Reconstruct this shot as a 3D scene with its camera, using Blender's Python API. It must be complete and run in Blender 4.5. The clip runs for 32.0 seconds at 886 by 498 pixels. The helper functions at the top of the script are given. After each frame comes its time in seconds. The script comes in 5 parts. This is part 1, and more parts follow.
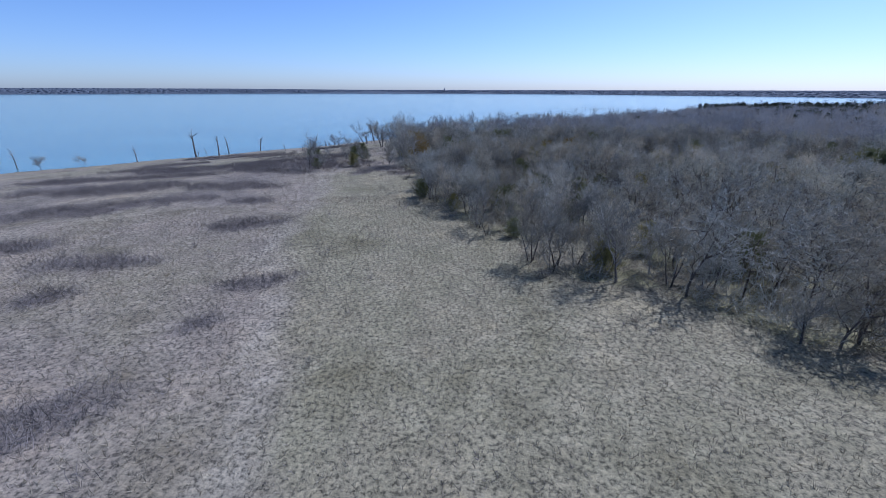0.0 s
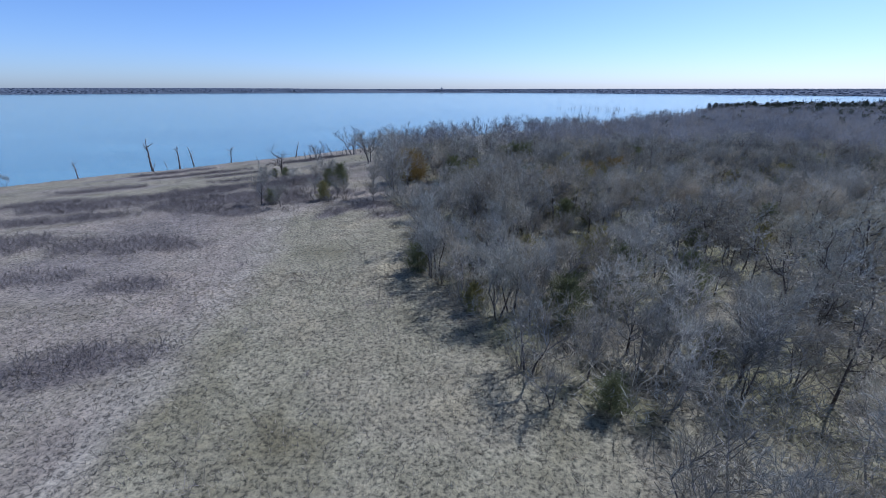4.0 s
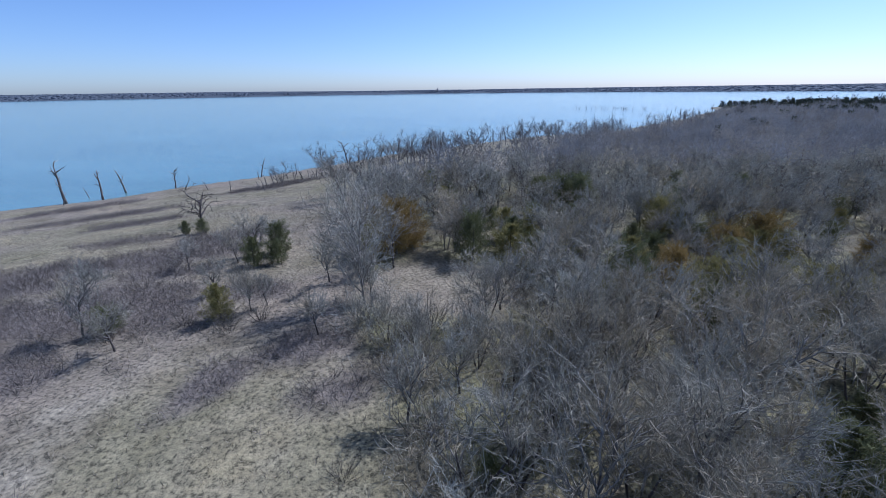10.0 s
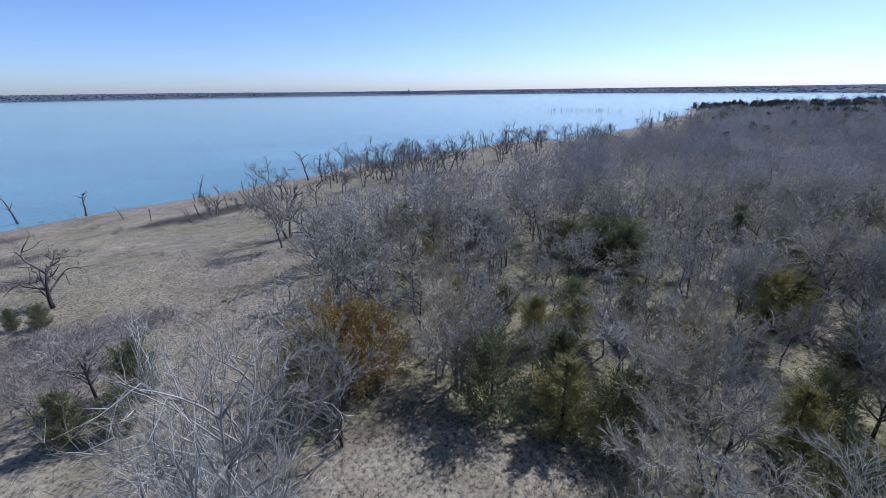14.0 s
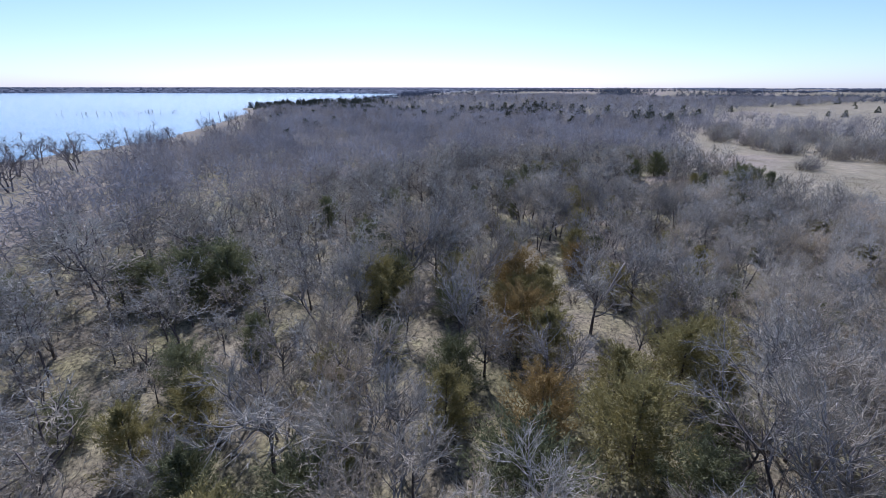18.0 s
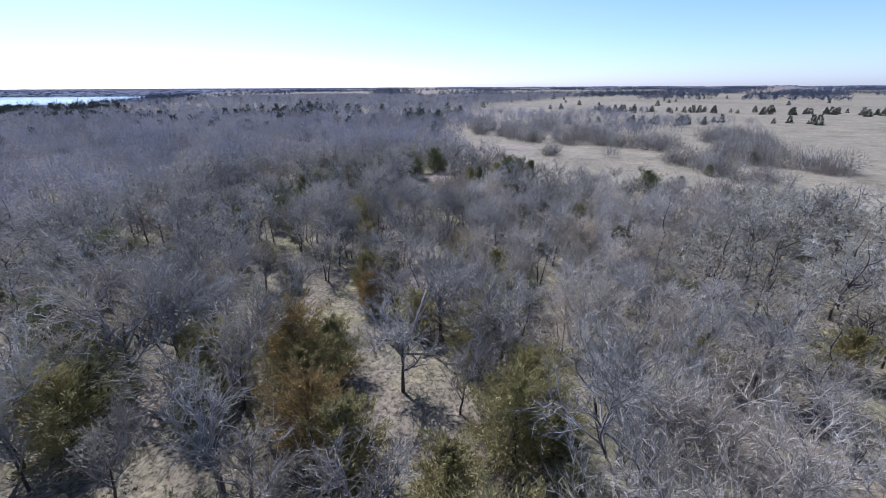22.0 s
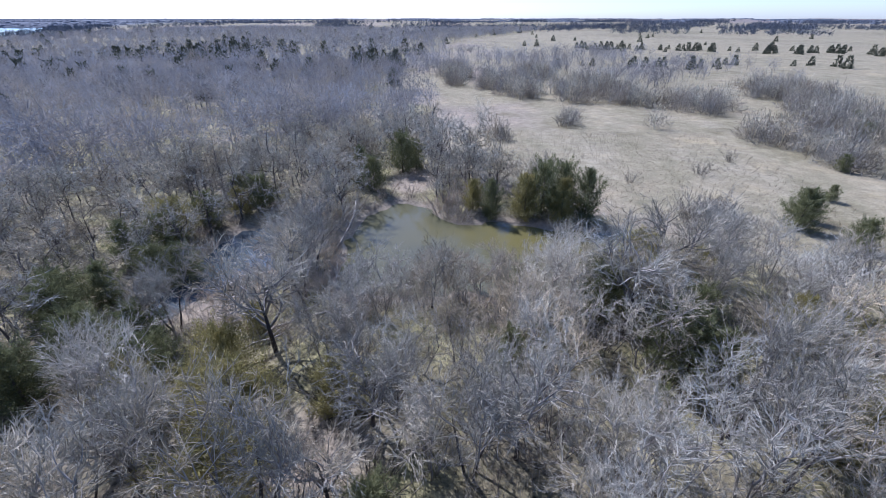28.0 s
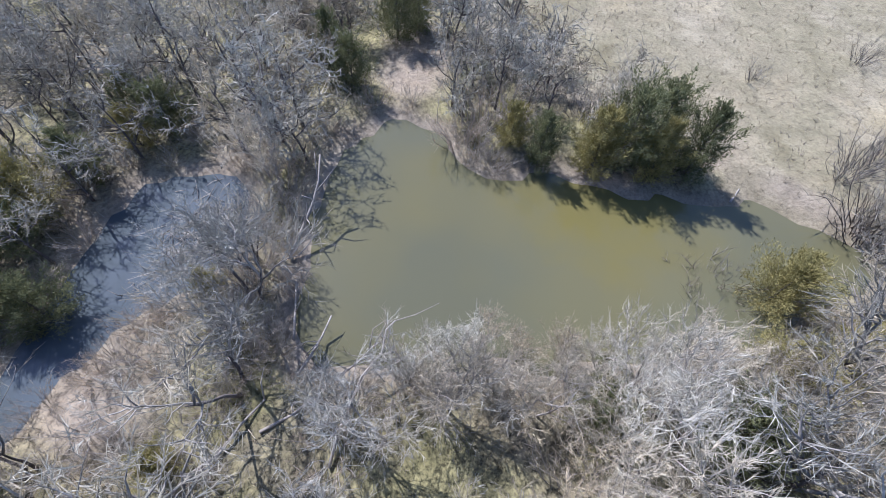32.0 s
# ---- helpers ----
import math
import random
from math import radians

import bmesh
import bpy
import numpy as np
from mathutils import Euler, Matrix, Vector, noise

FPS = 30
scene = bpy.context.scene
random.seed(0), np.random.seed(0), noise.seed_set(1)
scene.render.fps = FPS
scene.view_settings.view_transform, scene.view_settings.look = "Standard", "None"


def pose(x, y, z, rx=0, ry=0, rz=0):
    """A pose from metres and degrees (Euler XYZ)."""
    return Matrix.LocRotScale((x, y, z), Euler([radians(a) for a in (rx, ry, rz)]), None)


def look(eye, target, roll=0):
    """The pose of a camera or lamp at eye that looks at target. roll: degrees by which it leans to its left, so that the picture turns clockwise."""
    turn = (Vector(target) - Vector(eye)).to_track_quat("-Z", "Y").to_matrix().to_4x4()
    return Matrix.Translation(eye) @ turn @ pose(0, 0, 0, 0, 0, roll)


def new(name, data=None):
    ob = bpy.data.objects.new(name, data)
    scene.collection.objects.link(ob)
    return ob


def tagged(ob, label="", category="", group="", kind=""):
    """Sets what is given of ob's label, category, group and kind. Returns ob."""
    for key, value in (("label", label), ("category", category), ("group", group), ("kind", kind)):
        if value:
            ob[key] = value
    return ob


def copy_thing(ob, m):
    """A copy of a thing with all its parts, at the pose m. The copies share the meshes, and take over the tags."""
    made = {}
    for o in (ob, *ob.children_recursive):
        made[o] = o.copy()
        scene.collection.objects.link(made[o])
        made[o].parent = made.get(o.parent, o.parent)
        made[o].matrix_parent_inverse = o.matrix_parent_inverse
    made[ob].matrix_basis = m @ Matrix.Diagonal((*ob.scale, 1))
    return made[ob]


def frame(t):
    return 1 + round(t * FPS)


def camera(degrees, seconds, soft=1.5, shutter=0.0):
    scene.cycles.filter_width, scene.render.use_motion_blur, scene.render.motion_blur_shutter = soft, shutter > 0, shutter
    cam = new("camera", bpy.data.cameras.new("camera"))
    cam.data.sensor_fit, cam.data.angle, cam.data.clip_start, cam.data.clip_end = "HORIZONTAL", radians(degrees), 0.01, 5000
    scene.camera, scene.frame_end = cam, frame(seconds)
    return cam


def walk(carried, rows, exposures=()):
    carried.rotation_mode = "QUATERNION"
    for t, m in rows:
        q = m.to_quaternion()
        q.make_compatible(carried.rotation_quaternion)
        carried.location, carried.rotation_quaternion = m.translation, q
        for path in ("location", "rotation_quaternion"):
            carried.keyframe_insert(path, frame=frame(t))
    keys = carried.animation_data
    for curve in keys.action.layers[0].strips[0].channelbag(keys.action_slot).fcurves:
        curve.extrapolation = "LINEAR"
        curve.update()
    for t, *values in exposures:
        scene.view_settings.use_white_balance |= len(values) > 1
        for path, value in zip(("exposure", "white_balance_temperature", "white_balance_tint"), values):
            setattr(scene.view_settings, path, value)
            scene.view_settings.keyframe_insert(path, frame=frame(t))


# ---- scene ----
cam = camera(92.0, 32.0, soft=0.6)
PATH = [
    (0, (1.546, 0.846, 15.687), (1.461, 2.718, 14.988), 0.10),
    (0.5, (1.190, 4.376, 15.869), (1.105, 6.247, 15.166), -0.00),
    (1, (0.874, 7.654, 15.949), (0.790, 9.524, 15.247), -0.07),
    (1.5, (0.641, 10.752, 15.998), (0.559, 12.623, 15.296), -0.15),
    (2, (0.472, 13.891, 16.094), (0.391, 15.761, 15.390), -0.29),
    (2.5, (0.254, 17.095, 16.134), (0.173, 18.965, 15.430), -0.36),
    (3, (-0.054, 20.283, 16.111), (-0.133, 22.154, 15.409), -0.24),
    (3.5, (-0.406, 23.406, 16.222), (-0.481, 25.277, 15.518), -0.01),
    (5.5, (-1.003, 34.015, 16.504), (-1.080, 35.887, 15.804), -0.42),
    (6, (-1.386, 36.920, 16.524), (-1.464, 38.791, 15.822), -0.60),
    (6.5, (-1.701, 39.783, 16.477), (-1.778, 41.654, 15.776), -0.66),
    (7, (-1.962, 42.619, 16.447), (-2.037, 44.490, 15.746), -0.68),
    (7.5, (-2.193, 45.473, 16.474), (-2.266, 47.345, 15.772), -0.73),
    (8, (-2.439, 48.331, 16.473), (-2.511, 50.203, 15.773), -0.70),
    (8.5, (-2.682, 51.148, 16.439), (-2.752, 53.021, 15.741), -0.64),
    (9, (-2.896, 53.976, 16.437), (-2.965, 55.848, 15.738), -0.69),
    (9.5, (-3.107, 56.838, 16.432), (-3.174, 58.710, 15.733), -0.77),
    (10, (-3.302, 59.693, 16.476), (-3.368, 61.565, 15.776), -0.85),
    (10.5, (-3.456, 62.393, 16.594), (-3.521, 64.263, 15.890), -0.99),
    (11, (-3.653, 65.029, 16.632), (-3.717, 66.899, 15.928), -1.04),
    (11.5, (-3.918, 67.684, 16.571), (-3.979, 69.557, 15.871), -0.93),
    (12, (-4.172, 70.306, 16.579), (-4.230, 72.180, 15.882), -0.82),
    (12.5, (-4.380, 72.924, 16.682), (-4.435, 74.798, 15.985), -0.77),
    (13, (-4.576, 75.629, 16.757), (-4.628, 77.503, 16.060), -0.74),
    (13.5, (-4.686, 78.092, 16.741), (-4.734, 79.966, 16.044), -0.78),
    (15.5, (-3.870, 82.595, 17.668), (-3.085, 84.293, 16.961), -0.32),
    (16, (-3.261, 83.436, 17.402), (-2.311, 85.046, 16.691), -0.10),
    (16.5, (-2.787, 84.170, 17.087), (-1.673, 85.672, 16.378), 0.11),
    (17, (-2.360, 84.570, 16.860), (-1.102, 85.954, 16.152), 0.08),
    (17.5, (-2.001, 84.867, 16.704), (-0.611, 86.120, 15.996), -0.01),
    (18, (-1.683, 85.213, 16.539), (-0.166, 86.306, 15.831), 0.09),
    (18.5, (-1.443, 85.430, 16.391), (0.187, 86.348, 15.683), 0.24),
    (19, (-1.301, 85.489, 16.286), (0.414, 86.241, 15.581), 0.24),
    (19.5, (-1.101, 85.520, 16.224), (0.678, 86.105, 15.521), 0.18),
    (20, (-0.642, 85.602, 16.244), (1.182, 86.028, 15.542), 0.13),
    (20.5, (0.312, 85.784, 16.271), (2.156, 86.111, 15.568), 0.05),
    (21, (1.873, 86.090, 16.264), (3.721, 86.387, 15.559), -0.10),
    (21.5, (3.922, 86.495, 16.220), (5.770, 86.786, 15.513), -0.20),
    (22, (6.288, 86.951, 16.198), (8.139, 87.217, 15.489), -0.28),
    (22.5, (8.879, 87.372, 16.174), (10.736, 87.589, 15.465), -0.47),
    (23, (11.776, 87.827, 16.089), (13.638, 88.003, 15.380), -0.49),
    (23.5, (14.873, 88.416, 16.015), (16.737, 88.563, 15.306), -0.33),
    (24, (18.018, 89.082, 16.071), (19.883, 89.206, 15.360), -0.23),
    (24.5, (21.224, 89.707, 16.136), (23.090, 89.817, 15.422), -0.27),
    (25, (24.510, 90.369, 16.045), (26.376, 90.472, 15.333), -0.30),
    (25.5, (27.758, 91.047, 15.920), (29.625, 91.143, 15.210), -0.30),
    (27.5, (39.691, 93.423, 16.193), (41.479, 93.503, 15.301), -0.20),
    (28, (41.883, 93.815, 16.256), (43.641, 93.890, 15.306), -0.00),
    (28.5, (44.101, 94.103, 16.543), (45.806, 94.174, 15.499), 0.22),
    (29, (46.277, 94.361, 16.741), (47.919, 94.428, 15.601), 0.44),
    (29.5, (48.415, 94.617, 16.834), (50.001, 94.680, 15.617), 0.65),
    (30, (50.577, 94.972, 16.912), (52.109, 95.025, 15.628), 1.04),
    (30.5, (52.710, 95.417, 16.951), (54.179, 95.453, 15.594), 1.64),
    (31, (54.822, 95.817, 16.986), (56.205, 95.838, 15.541), 2.29),
    (31.5, (56.957, 96.018, 17.161), (58.228, 96.030, 15.617), 2.85),
    (32, (59.169, 95.931, 17.491), (60.326, 95.950, 15.860), 2.99),
]
walk(cam, [(t, look(eye, target, roll)) for t, eye, target, roll in PATH],
     [(0, 0.08, 4950, 20), (7, 0.13, 5000, 18), (13, 0.18, 5200, 18), (16, 0.29, 5300, 25), (19, 0.5, 5300, 27), (25, 0.69, 5250, 26), (28, 0.85, 5250, 24), (32, 1.13, 5480, 21)])

# ---- world, sun ----
SUN_AZ, SUN_EL = radians(48), radians(49)
sun_dir = Vector((math.sin(SUN_AZ) * math.cos(SUN_EL), math.cos(SUN_AZ) * math.cos(SUN_EL), math.sin(SUN_EL)))
world = bpy.data.worlds.new("sky")
world.use_nodes = True
scene.world = world
wt = world.node_tree
sky = wt.nodes.new("ShaderNodeTexSky")
sky.sky_type = "NISHITA"
sky.sun_disc = False
sky.sun_elevation, sky.sun_rotation = SUN_EL, SUN_AZ
sky.air_density, sky.dust_density, sky.ozone_density = 0.8, 0.6, 4.0
wt.links.new(sky.outputs[0], wt.nodes["Background"].inputs[0])
wt.nodes["Background"].inputs[1].default_value = 0.11
sun = new("sun", bpy.data.lights.new("sun", "SUN"))
sun.data.energy, sun.data.angle, sun.data.color = 3.9, radians(0.6), (1.0, 0.95, 0.88)
sun.matrix_world = look(sun_dir * 200, (0, 0, 0))


# ---- materials ----
def nodes(name, rough=0.9):
    m = bpy.data.materials.new(name)
    m.use_nodes = True
    nt = m.node_tree
    b = nt.nodes["Principled BSDF"]
    b.inputs["Roughness"].default_value = rough
    b.inputs["Specular IOR Level"].default_value = 0.25
    return m, nt, b


def add(nt, kind, **values):
    n = nt.nodes.new(kind)
    for key, value in values.items():
        n.inputs[key.replace("_", " ")].default_value = value
    return n


def ramp(nt, fac, stops):
    n = nt.nodes.new("ShaderNodeValToRGB")
    e = n.color_ramp.elements
    while len(e) < len(stops):
        e.new(0.5)
    for k, (pos, col) in enumerate(stops):
        e[k].position, e[k].color = pos, (*col, 1)
    nt.links.new(fac, n.inputs[0])
    return n.outputs[0]


def mix(nt, fac, a, b, blend="MIX"):
    n = nt.nodes.new("ShaderNodeMix")
    n.data_type, n.blend_type = "RGBA", blend
    for sock, v in ((n.inputs[0], fac), (n.inputs[6], a), (n.inputs[7], b)):
        if isinstance(v, bpy.types.NodeSocket):
            nt.links.new(v, sock)
        elif isinstance(v, (int, float)):
            sock.default_value = v
        else:
            sock.default_value = (*v, 1)
    return n.outputs[2]


def noise_at(nt, scale, detail=4.0, rough=0.6, stretch=None):
    g = nt.nodes.new("ShaderNodeNewGeometry")
    n = add(nt, "ShaderNodeTexNoise", Scale=scale, Detail=detail, Roughness=rough)
    if stretch:
        v = nt.nodes.new("ShaderNodeVectorMath")
        v.operation = "MULTIPLY"
        v.inputs[1].default_value = stretch
        nt.links.new(g.outputs["Position"], v.inputs[0])
        nt.links.new(v.outputs[0], n.inputs["Vector"])
    else:
        nt.links.new(g.outputs["Position"], n.inputs["Vector"])
    return n.outputs[0]


def bump(nt, b, height, strength, dist):
    n = add(nt, "ShaderNodeBump", Strength=strength, Distance=dist)
    nt.links.new(height, n.inputs["Height"])
    nt.links.new(n.outputs[0], b.inputs["Normal"])


def varied(name, dark, light, per="island", rough=0.9, scale=0.25, tint=None, thin=0.0, crown=0.0):
    """A plant or bark colour that differs from piece to piece, from crown to crown and from stand to stand."""
    m, nt, b = nodes(name, rough)
    if per == "island":
        r = nt.nodes.new("ShaderNodeNewGeometry").outputs["Random Per Island"]
    else:
        r = nt.nodes.new("ShaderNodeObjectInfo").outputs["Random"]
    c1 = ramp(nt, r, [(0.0, dark), (1.0, light)])
    c2 = ramp(nt, noise_at(nt, scale, 3.0), [(0.35, dark), (0.65, light)])
    c = mix(nt, 0.42, c1, c2)
    if crown:
        cell = add(nt, "ShaderNodeTexVoronoi", Scale=1.0 / crown)
        cell.voronoi_dimensions = "2D"
        nt.links.new(nt.nodes.new("ShaderNodeNewGeometry").outputs["Position"], cell.inputs["Vector"])
        sep = nt.nodes.new("ShaderNodeSeparateColor")
        nt.links.new(cell.outputs["Color"], sep.inputs[0])
        c = mix(nt, 0.36, c, ramp(nt, sep.outputs[0], [(0.0, dark), (0.45, [0.6 * a_ + 0.4 * b2 for a_, b2 in zip(dark, light)]), (1.0, light)]))
        c = mix(nt, 1.0, c, ramp(nt, sep.outputs[1], [(0.0, (0.95, 0.99, 1.03)), (0.5, (1.0, 1.0, 0.98)), (1.0, (1.10, 1.0, 0.84))]), "MULTIPLY")
    if tint:
        c = mix(nt, ramp(nt, noise_at(nt, scale * 0.37, 2.0), [(0.48, (0, 0, 0)), (0.62, (1, 1, 1))]), c, tint)
    nt.links.new(c, b.inputs["Base Color"])
    if thin:
        tr, mx = nt.nodes.new("ShaderNodeBsdfTranslucent"), nt.nodes.new("ShaderNodeMixShader")
        mx.inputs[0].default_value = thin
        nt.links.new(c, tr.inputs[0])
        nt.links.new(b.outputs[0], mx.inputs[1])
        nt.links.new(tr.outputs[0], mx.inputs[2])
        nt.links.new(mx.outputs[0], nt.nodes["Material Output"].inputs[0])
    return m


M_TWIG = varied("bare twigs", (0.060, 0.056, 0.046), (0.58, 0.55, 0.445), thin=0.16, crown=2.9)
M_TWIG_MID = varied("grey-brown twigs", (0.12, 0.113, 0.086), (0.66, 0.625, 0.485), thin=0.22, crown=2.9)
M_TWIG_PALE = varied("pale twigs", (0.16, 0.145, 0.11), (0.72, 0.67, 0.54), thin=0.2, crown=2.9)
M_BARK = varied("grey bark", (0.045, 0.038, 0.033), (0.15, 0.13, 0.115), "object", 0.95, 3.0)
# Limb bark made paler, painting in the sun that the branches catch
M_BARK_SUNLIT = varied("grey bark brightened by sun", (0.11, 0.102, 0.09), (0.42, 0.395, 0.345), "object", 0.95, 3.0)
M_BARK_PALE = varied("pale bark", (0.20, 0.18, 0.15), (0.43, 0.39, 0.335), "object", 0.95, 3.0)
M_DEAD = varied("weathered dead wood", (0.10, 0.09, 0.08), (0.30, 0.275, 0.25), "object", 0.95, 1.5)
M_BRUSH = varied("brush stems", (0.10, 0.086, 0.074), (0.27, 0.236, 0.205))
M_CEDAR = varied("cedar sprays", (0.075, 0.085, 0.04), (0.24, 0.245, 0.11), thin=0.3)
M_CEDAR_FAR = varied("far cedar sprays", (0.05, 0.058, 0.04), (0.12, 0.125, 0.075))
M_CEDAR_OLIVE = varied("olive cedar sprays", (0.16, 0.145, 0.055), (0.40, 0.35, 0.13), thin=0.3)
M_CEDAR_RUST = varied("rusty cedar sprays", (0.16, 0.115, 0.04), (0.38, 0.27, 0.095), thin=0.3)
M_GRASS = varied("dry grass blades", (0.19, 0.16, 0.105), (0.46, 0.40, 0.28), tint=(0.28, 0.242, 0.19), thin=0.3)
M_THICKET = varied("grey thicket stems", (0.10, 0.092, 0.076), (0.38, 0.35, 0.29), thin=0.2, crown=2.2)
M_BANK = varied("pale bank brush", (0.22, 0.185, 0.14), (0.55, 0.475, 0.375), thin=0.2, crown=2.2)
# Bark grey plus some distance haze in the colour, bluer than near twigs
M_FARTWIG_HAZE = varied("far bare twigs greyed by haze", (0.095, 0.097, 0.10), (0.43, 0.42, 0.405), scale=0.03, thin=0.3, crown=5.0)
# Aerial haze painted in: dark blue-grey in place of twig brown
M_FARWOOD_HAZE = varied("far bare canopy blued by haze", (0.070, 0.085, 0.105), (0.105, 0.122, 0.145), scale=0.01)


def ground_material():
    m, nt, b = nodes("dry ground", 0.95)
    at = nt.nodes.new("ShaderNodeVertexColor")
    at.layer_name = "cover"
    sep = nt.nodes.new("ShaderNodeSeparateColor")
    nt.links.new(at.outputs[0], sep.inputs[0])
    big = noise_at(nt, 0.045, 5.0, 0.62)
    mid = noise_at(nt, 0.6, 5.0, 0.7)
    fine = noise_at(nt, 4.4, 4.0, 0.72)
    straw = ramp(nt, mid, [(0.25, (0.160, 0.137, 0.092)), (0.5, (0.232, 0.201, 0.138)), (0.75, (0.315, 0.275, 0.193))])
    mauve = ramp(nt, mid, [(0.25, (0.158, 0.133, 0.101)), (0.75, (0.315, 0.270, 0.206))])
    base = mix(nt, ramp(nt, big, [(0.34, (0, 0, 0)), (0.54, (1, 1, 1))]), straw, mauve)
    mown = ramp(nt, mid, [(0.25, (0.168, 0.149, 0.093)), (0.55, (0.244, 0.217, 0.139)), (0.8, (0.322, 0.289, 0.191))])
    sward = ramp(nt, noise_at(nt, 0.11, 4.0, 0.65), [(0.30, (0.62, 0.60, 0.50)), (0.46, (0.95, 0.95, 0.90)), (0.56, (1.0, 0.98, 0.95)), (0.70, (1.28, 1.22, 1.10))])
    base = mix(nt, sep.outputs[0], base, mown)
    base = mix(nt, 1.0, base, sward, "MULTIPLY")
    verge = nt.nodes.new("ShaderNodeVertexColor")
    verge.layer_name = "heath"
    straw_edge = nt.nodes.new("ShaderNodeSeparateColor")
    nt.links.new(verge.outputs[0], straw_edge.inputs[0])
    base = mix(nt, straw_edge.outputs[2], base, ramp(nt, mid, [(0.3, (0.24, 0.212, 0.145)), (0.7, (0.46, 0.418, 0.305))]))
    heath = nt.nodes.new("ShaderNodeVertexColor")
    heath.layer_name = "heath"
    purple = ramp(nt, mid, [(0.25, (0.100, 0.085, 0.070)), (0.75, (0.225, 0.192, 0.158))])
    cover2 = nt.nodes.new("ShaderNodeSeparateColor")
    nt.links.new(heath.outputs[0], cover2.inputs[0])
    base = mix(nt, cover2.outputs[0], base, purple)
    litter = ramp(nt, mid, [(0.25, (0.066, 0.057, 0.037)), (0.5, (0.150, 0.131, 0.082)), (0.78, (0.27, 0.242, 0.148))])
    green = ramp(nt, mid, [(0.3, (0.105, 0.100, 0.042)), (0.7, (0.28, 0.257, 0.118))])
    litter = mix(nt, ramp(nt, noise_at(nt, 0.16, 3.0), [(0.43, (0, 0, 0)), (0.58, (0.85, 0.85, 0.85))]), litter, green)
    base = mix(nt, sep.outputs[1], base, litter)
    soil = ramp(nt, mid, [(0.3, (0.14, 0.116, 0.082)), (0.7, (0.31, 0.268, 0.198))])
    base = mix(nt, sep.outputs[2], base, soil)
    # Random speckle; its dark end paints shade between grass tufts into the colour
    speck = ramp(nt, fine, [(0.37, (0.34, 0.34, 0.34)), (0.47, (0.92, 0.92, 0.92)), (0.63, (1.42, 1.40, 1.34))])
    base = mix(nt, at.outputs["Alpha"], base, speck, "MULTIPLY")
    # Far wood floor, its dark tone blued to carry the distance haze
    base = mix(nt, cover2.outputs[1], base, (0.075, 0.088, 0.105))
    nt.links.new(base, b.inputs["Base Color"])
    bump(nt, b, fine, 0.7, 0.10)
    return m


def water_material(name, colour, rough, scale, strength, dist, silt=None, algae=None):
    m, nt, b = nodes(name, rough)
    c = ramp(nt, noise_at(nt, scale * 0.02, 3.0, 0.6, (0.5, 1.6, 1)), [(0.35, [v * 0.86 for v in colour]), (0.65, [v * 1.1 for v in colour])])
    if silt:
        c = mix(nt, ramp(nt, noise_at(nt, 0.13, 2.0, 0.5), [(0.40, (0, 0, 0)), (0.70, (0.5, 0.5, 0.5))]), c, silt)
    if algae:
        g, away = nt.nodes.new("ShaderNodeNewGeometry"), nt.nodes.new("ShaderNodeVectorMath")
        away.operation = "DISTANCE"
        away.inputs[1].default_value = algae
        nt.links.new(g.outputs["Position"], away.inputs[0])
        wob = nt.nodes.new("ShaderNodeMath")
        wob.operation = "MULTIPLY_ADD"
        wob.inputs[1].default_value = -6.0
        nt.links.new(noise_at(nt, 0.35, 3.0), wob.inputs[0])
        nt.links.new(away.outputs["Value"], wob.inputs[2])
        near_bank = nt.nodes.new("ShaderNodeMapRange")
        near_bank.inputs[1].default_value, near_bank.inputs[2].default_value = 2.6, -0.6
        nt.links.new(wob.outputs[0], near_bank.inputs[0])
        soft_edge = ramp(nt, near_bank.outputs[0], [(0.0, (0, 0, 0)), (1.0, (0.6, 0.6, 0.6))])
        c = mix(nt, soft_edge, c, (0.132, 0.112, 0.028))
    nt.links.new(c, b.inputs["Base Color"])
    b.inputs["IOR"].default_value = 1.33
    b.inputs["Specular IOR Level"].default_value = 0.5
    bump(nt, b, noise_at(nt, scale, 3.0, 0.6, (1.0, 1.6, 1)), strength, dist)
    return m


M_GROUND = ground_material()
M_LAKE = water_material("lake water", (0.14, 0.25, 0.25), 0.12, 0.8, 0.35, 0.2)
M_POND = water_material("murky pond water", (0.108, 0.107, 0.062), 0.05, 1.2, 0.05, 0.03, (0.132, 0.115, 0.042), (75.2, 87.5, -0.1))
M_SLOUGH = water_material("still slough water", (0.075, 0.09, 0.095), 0.025, 6.0, 0.05, 0.02)


# ---- mesh helpers ----
def mesh_of(name, verts, tris, material):
    me = bpy.data.meshes.new(name)
    verts, tris = np.asarray(verts, np.float32), np.asarray(tris, np.int32)
    me.vertices.add(len(verts))
    me.vertices.foreach_set("co", verts.ravel())
    me.loops.add(tris.size)
    me.loops.foreach_set("vertex_index", tris.ravel())
    me.polygons.add(len(tris))
    me.polygons.foreach_set("loop_start", np.arange(0, tris.size, 3, dtype=np.int32))
    me.polygons.foreach_set("loop_total", np.full(len(tris), 3, np.int32))
    me.materials.append(material)
    me.update(calc_edges=True)
    return me


def part(name, geo, material, parent=None, label=""):
    """One mesh object from (verts, tris) or a ready mesh, under a thing or a part."""
    me = geo if isinstance(geo, bpy.types.Mesh) else mesh_of(name, geo[0], geo[1], material)
    ob = new(name, me)
    if parent is not None:
        ob.parent = parent
    return tagged(ob, label)


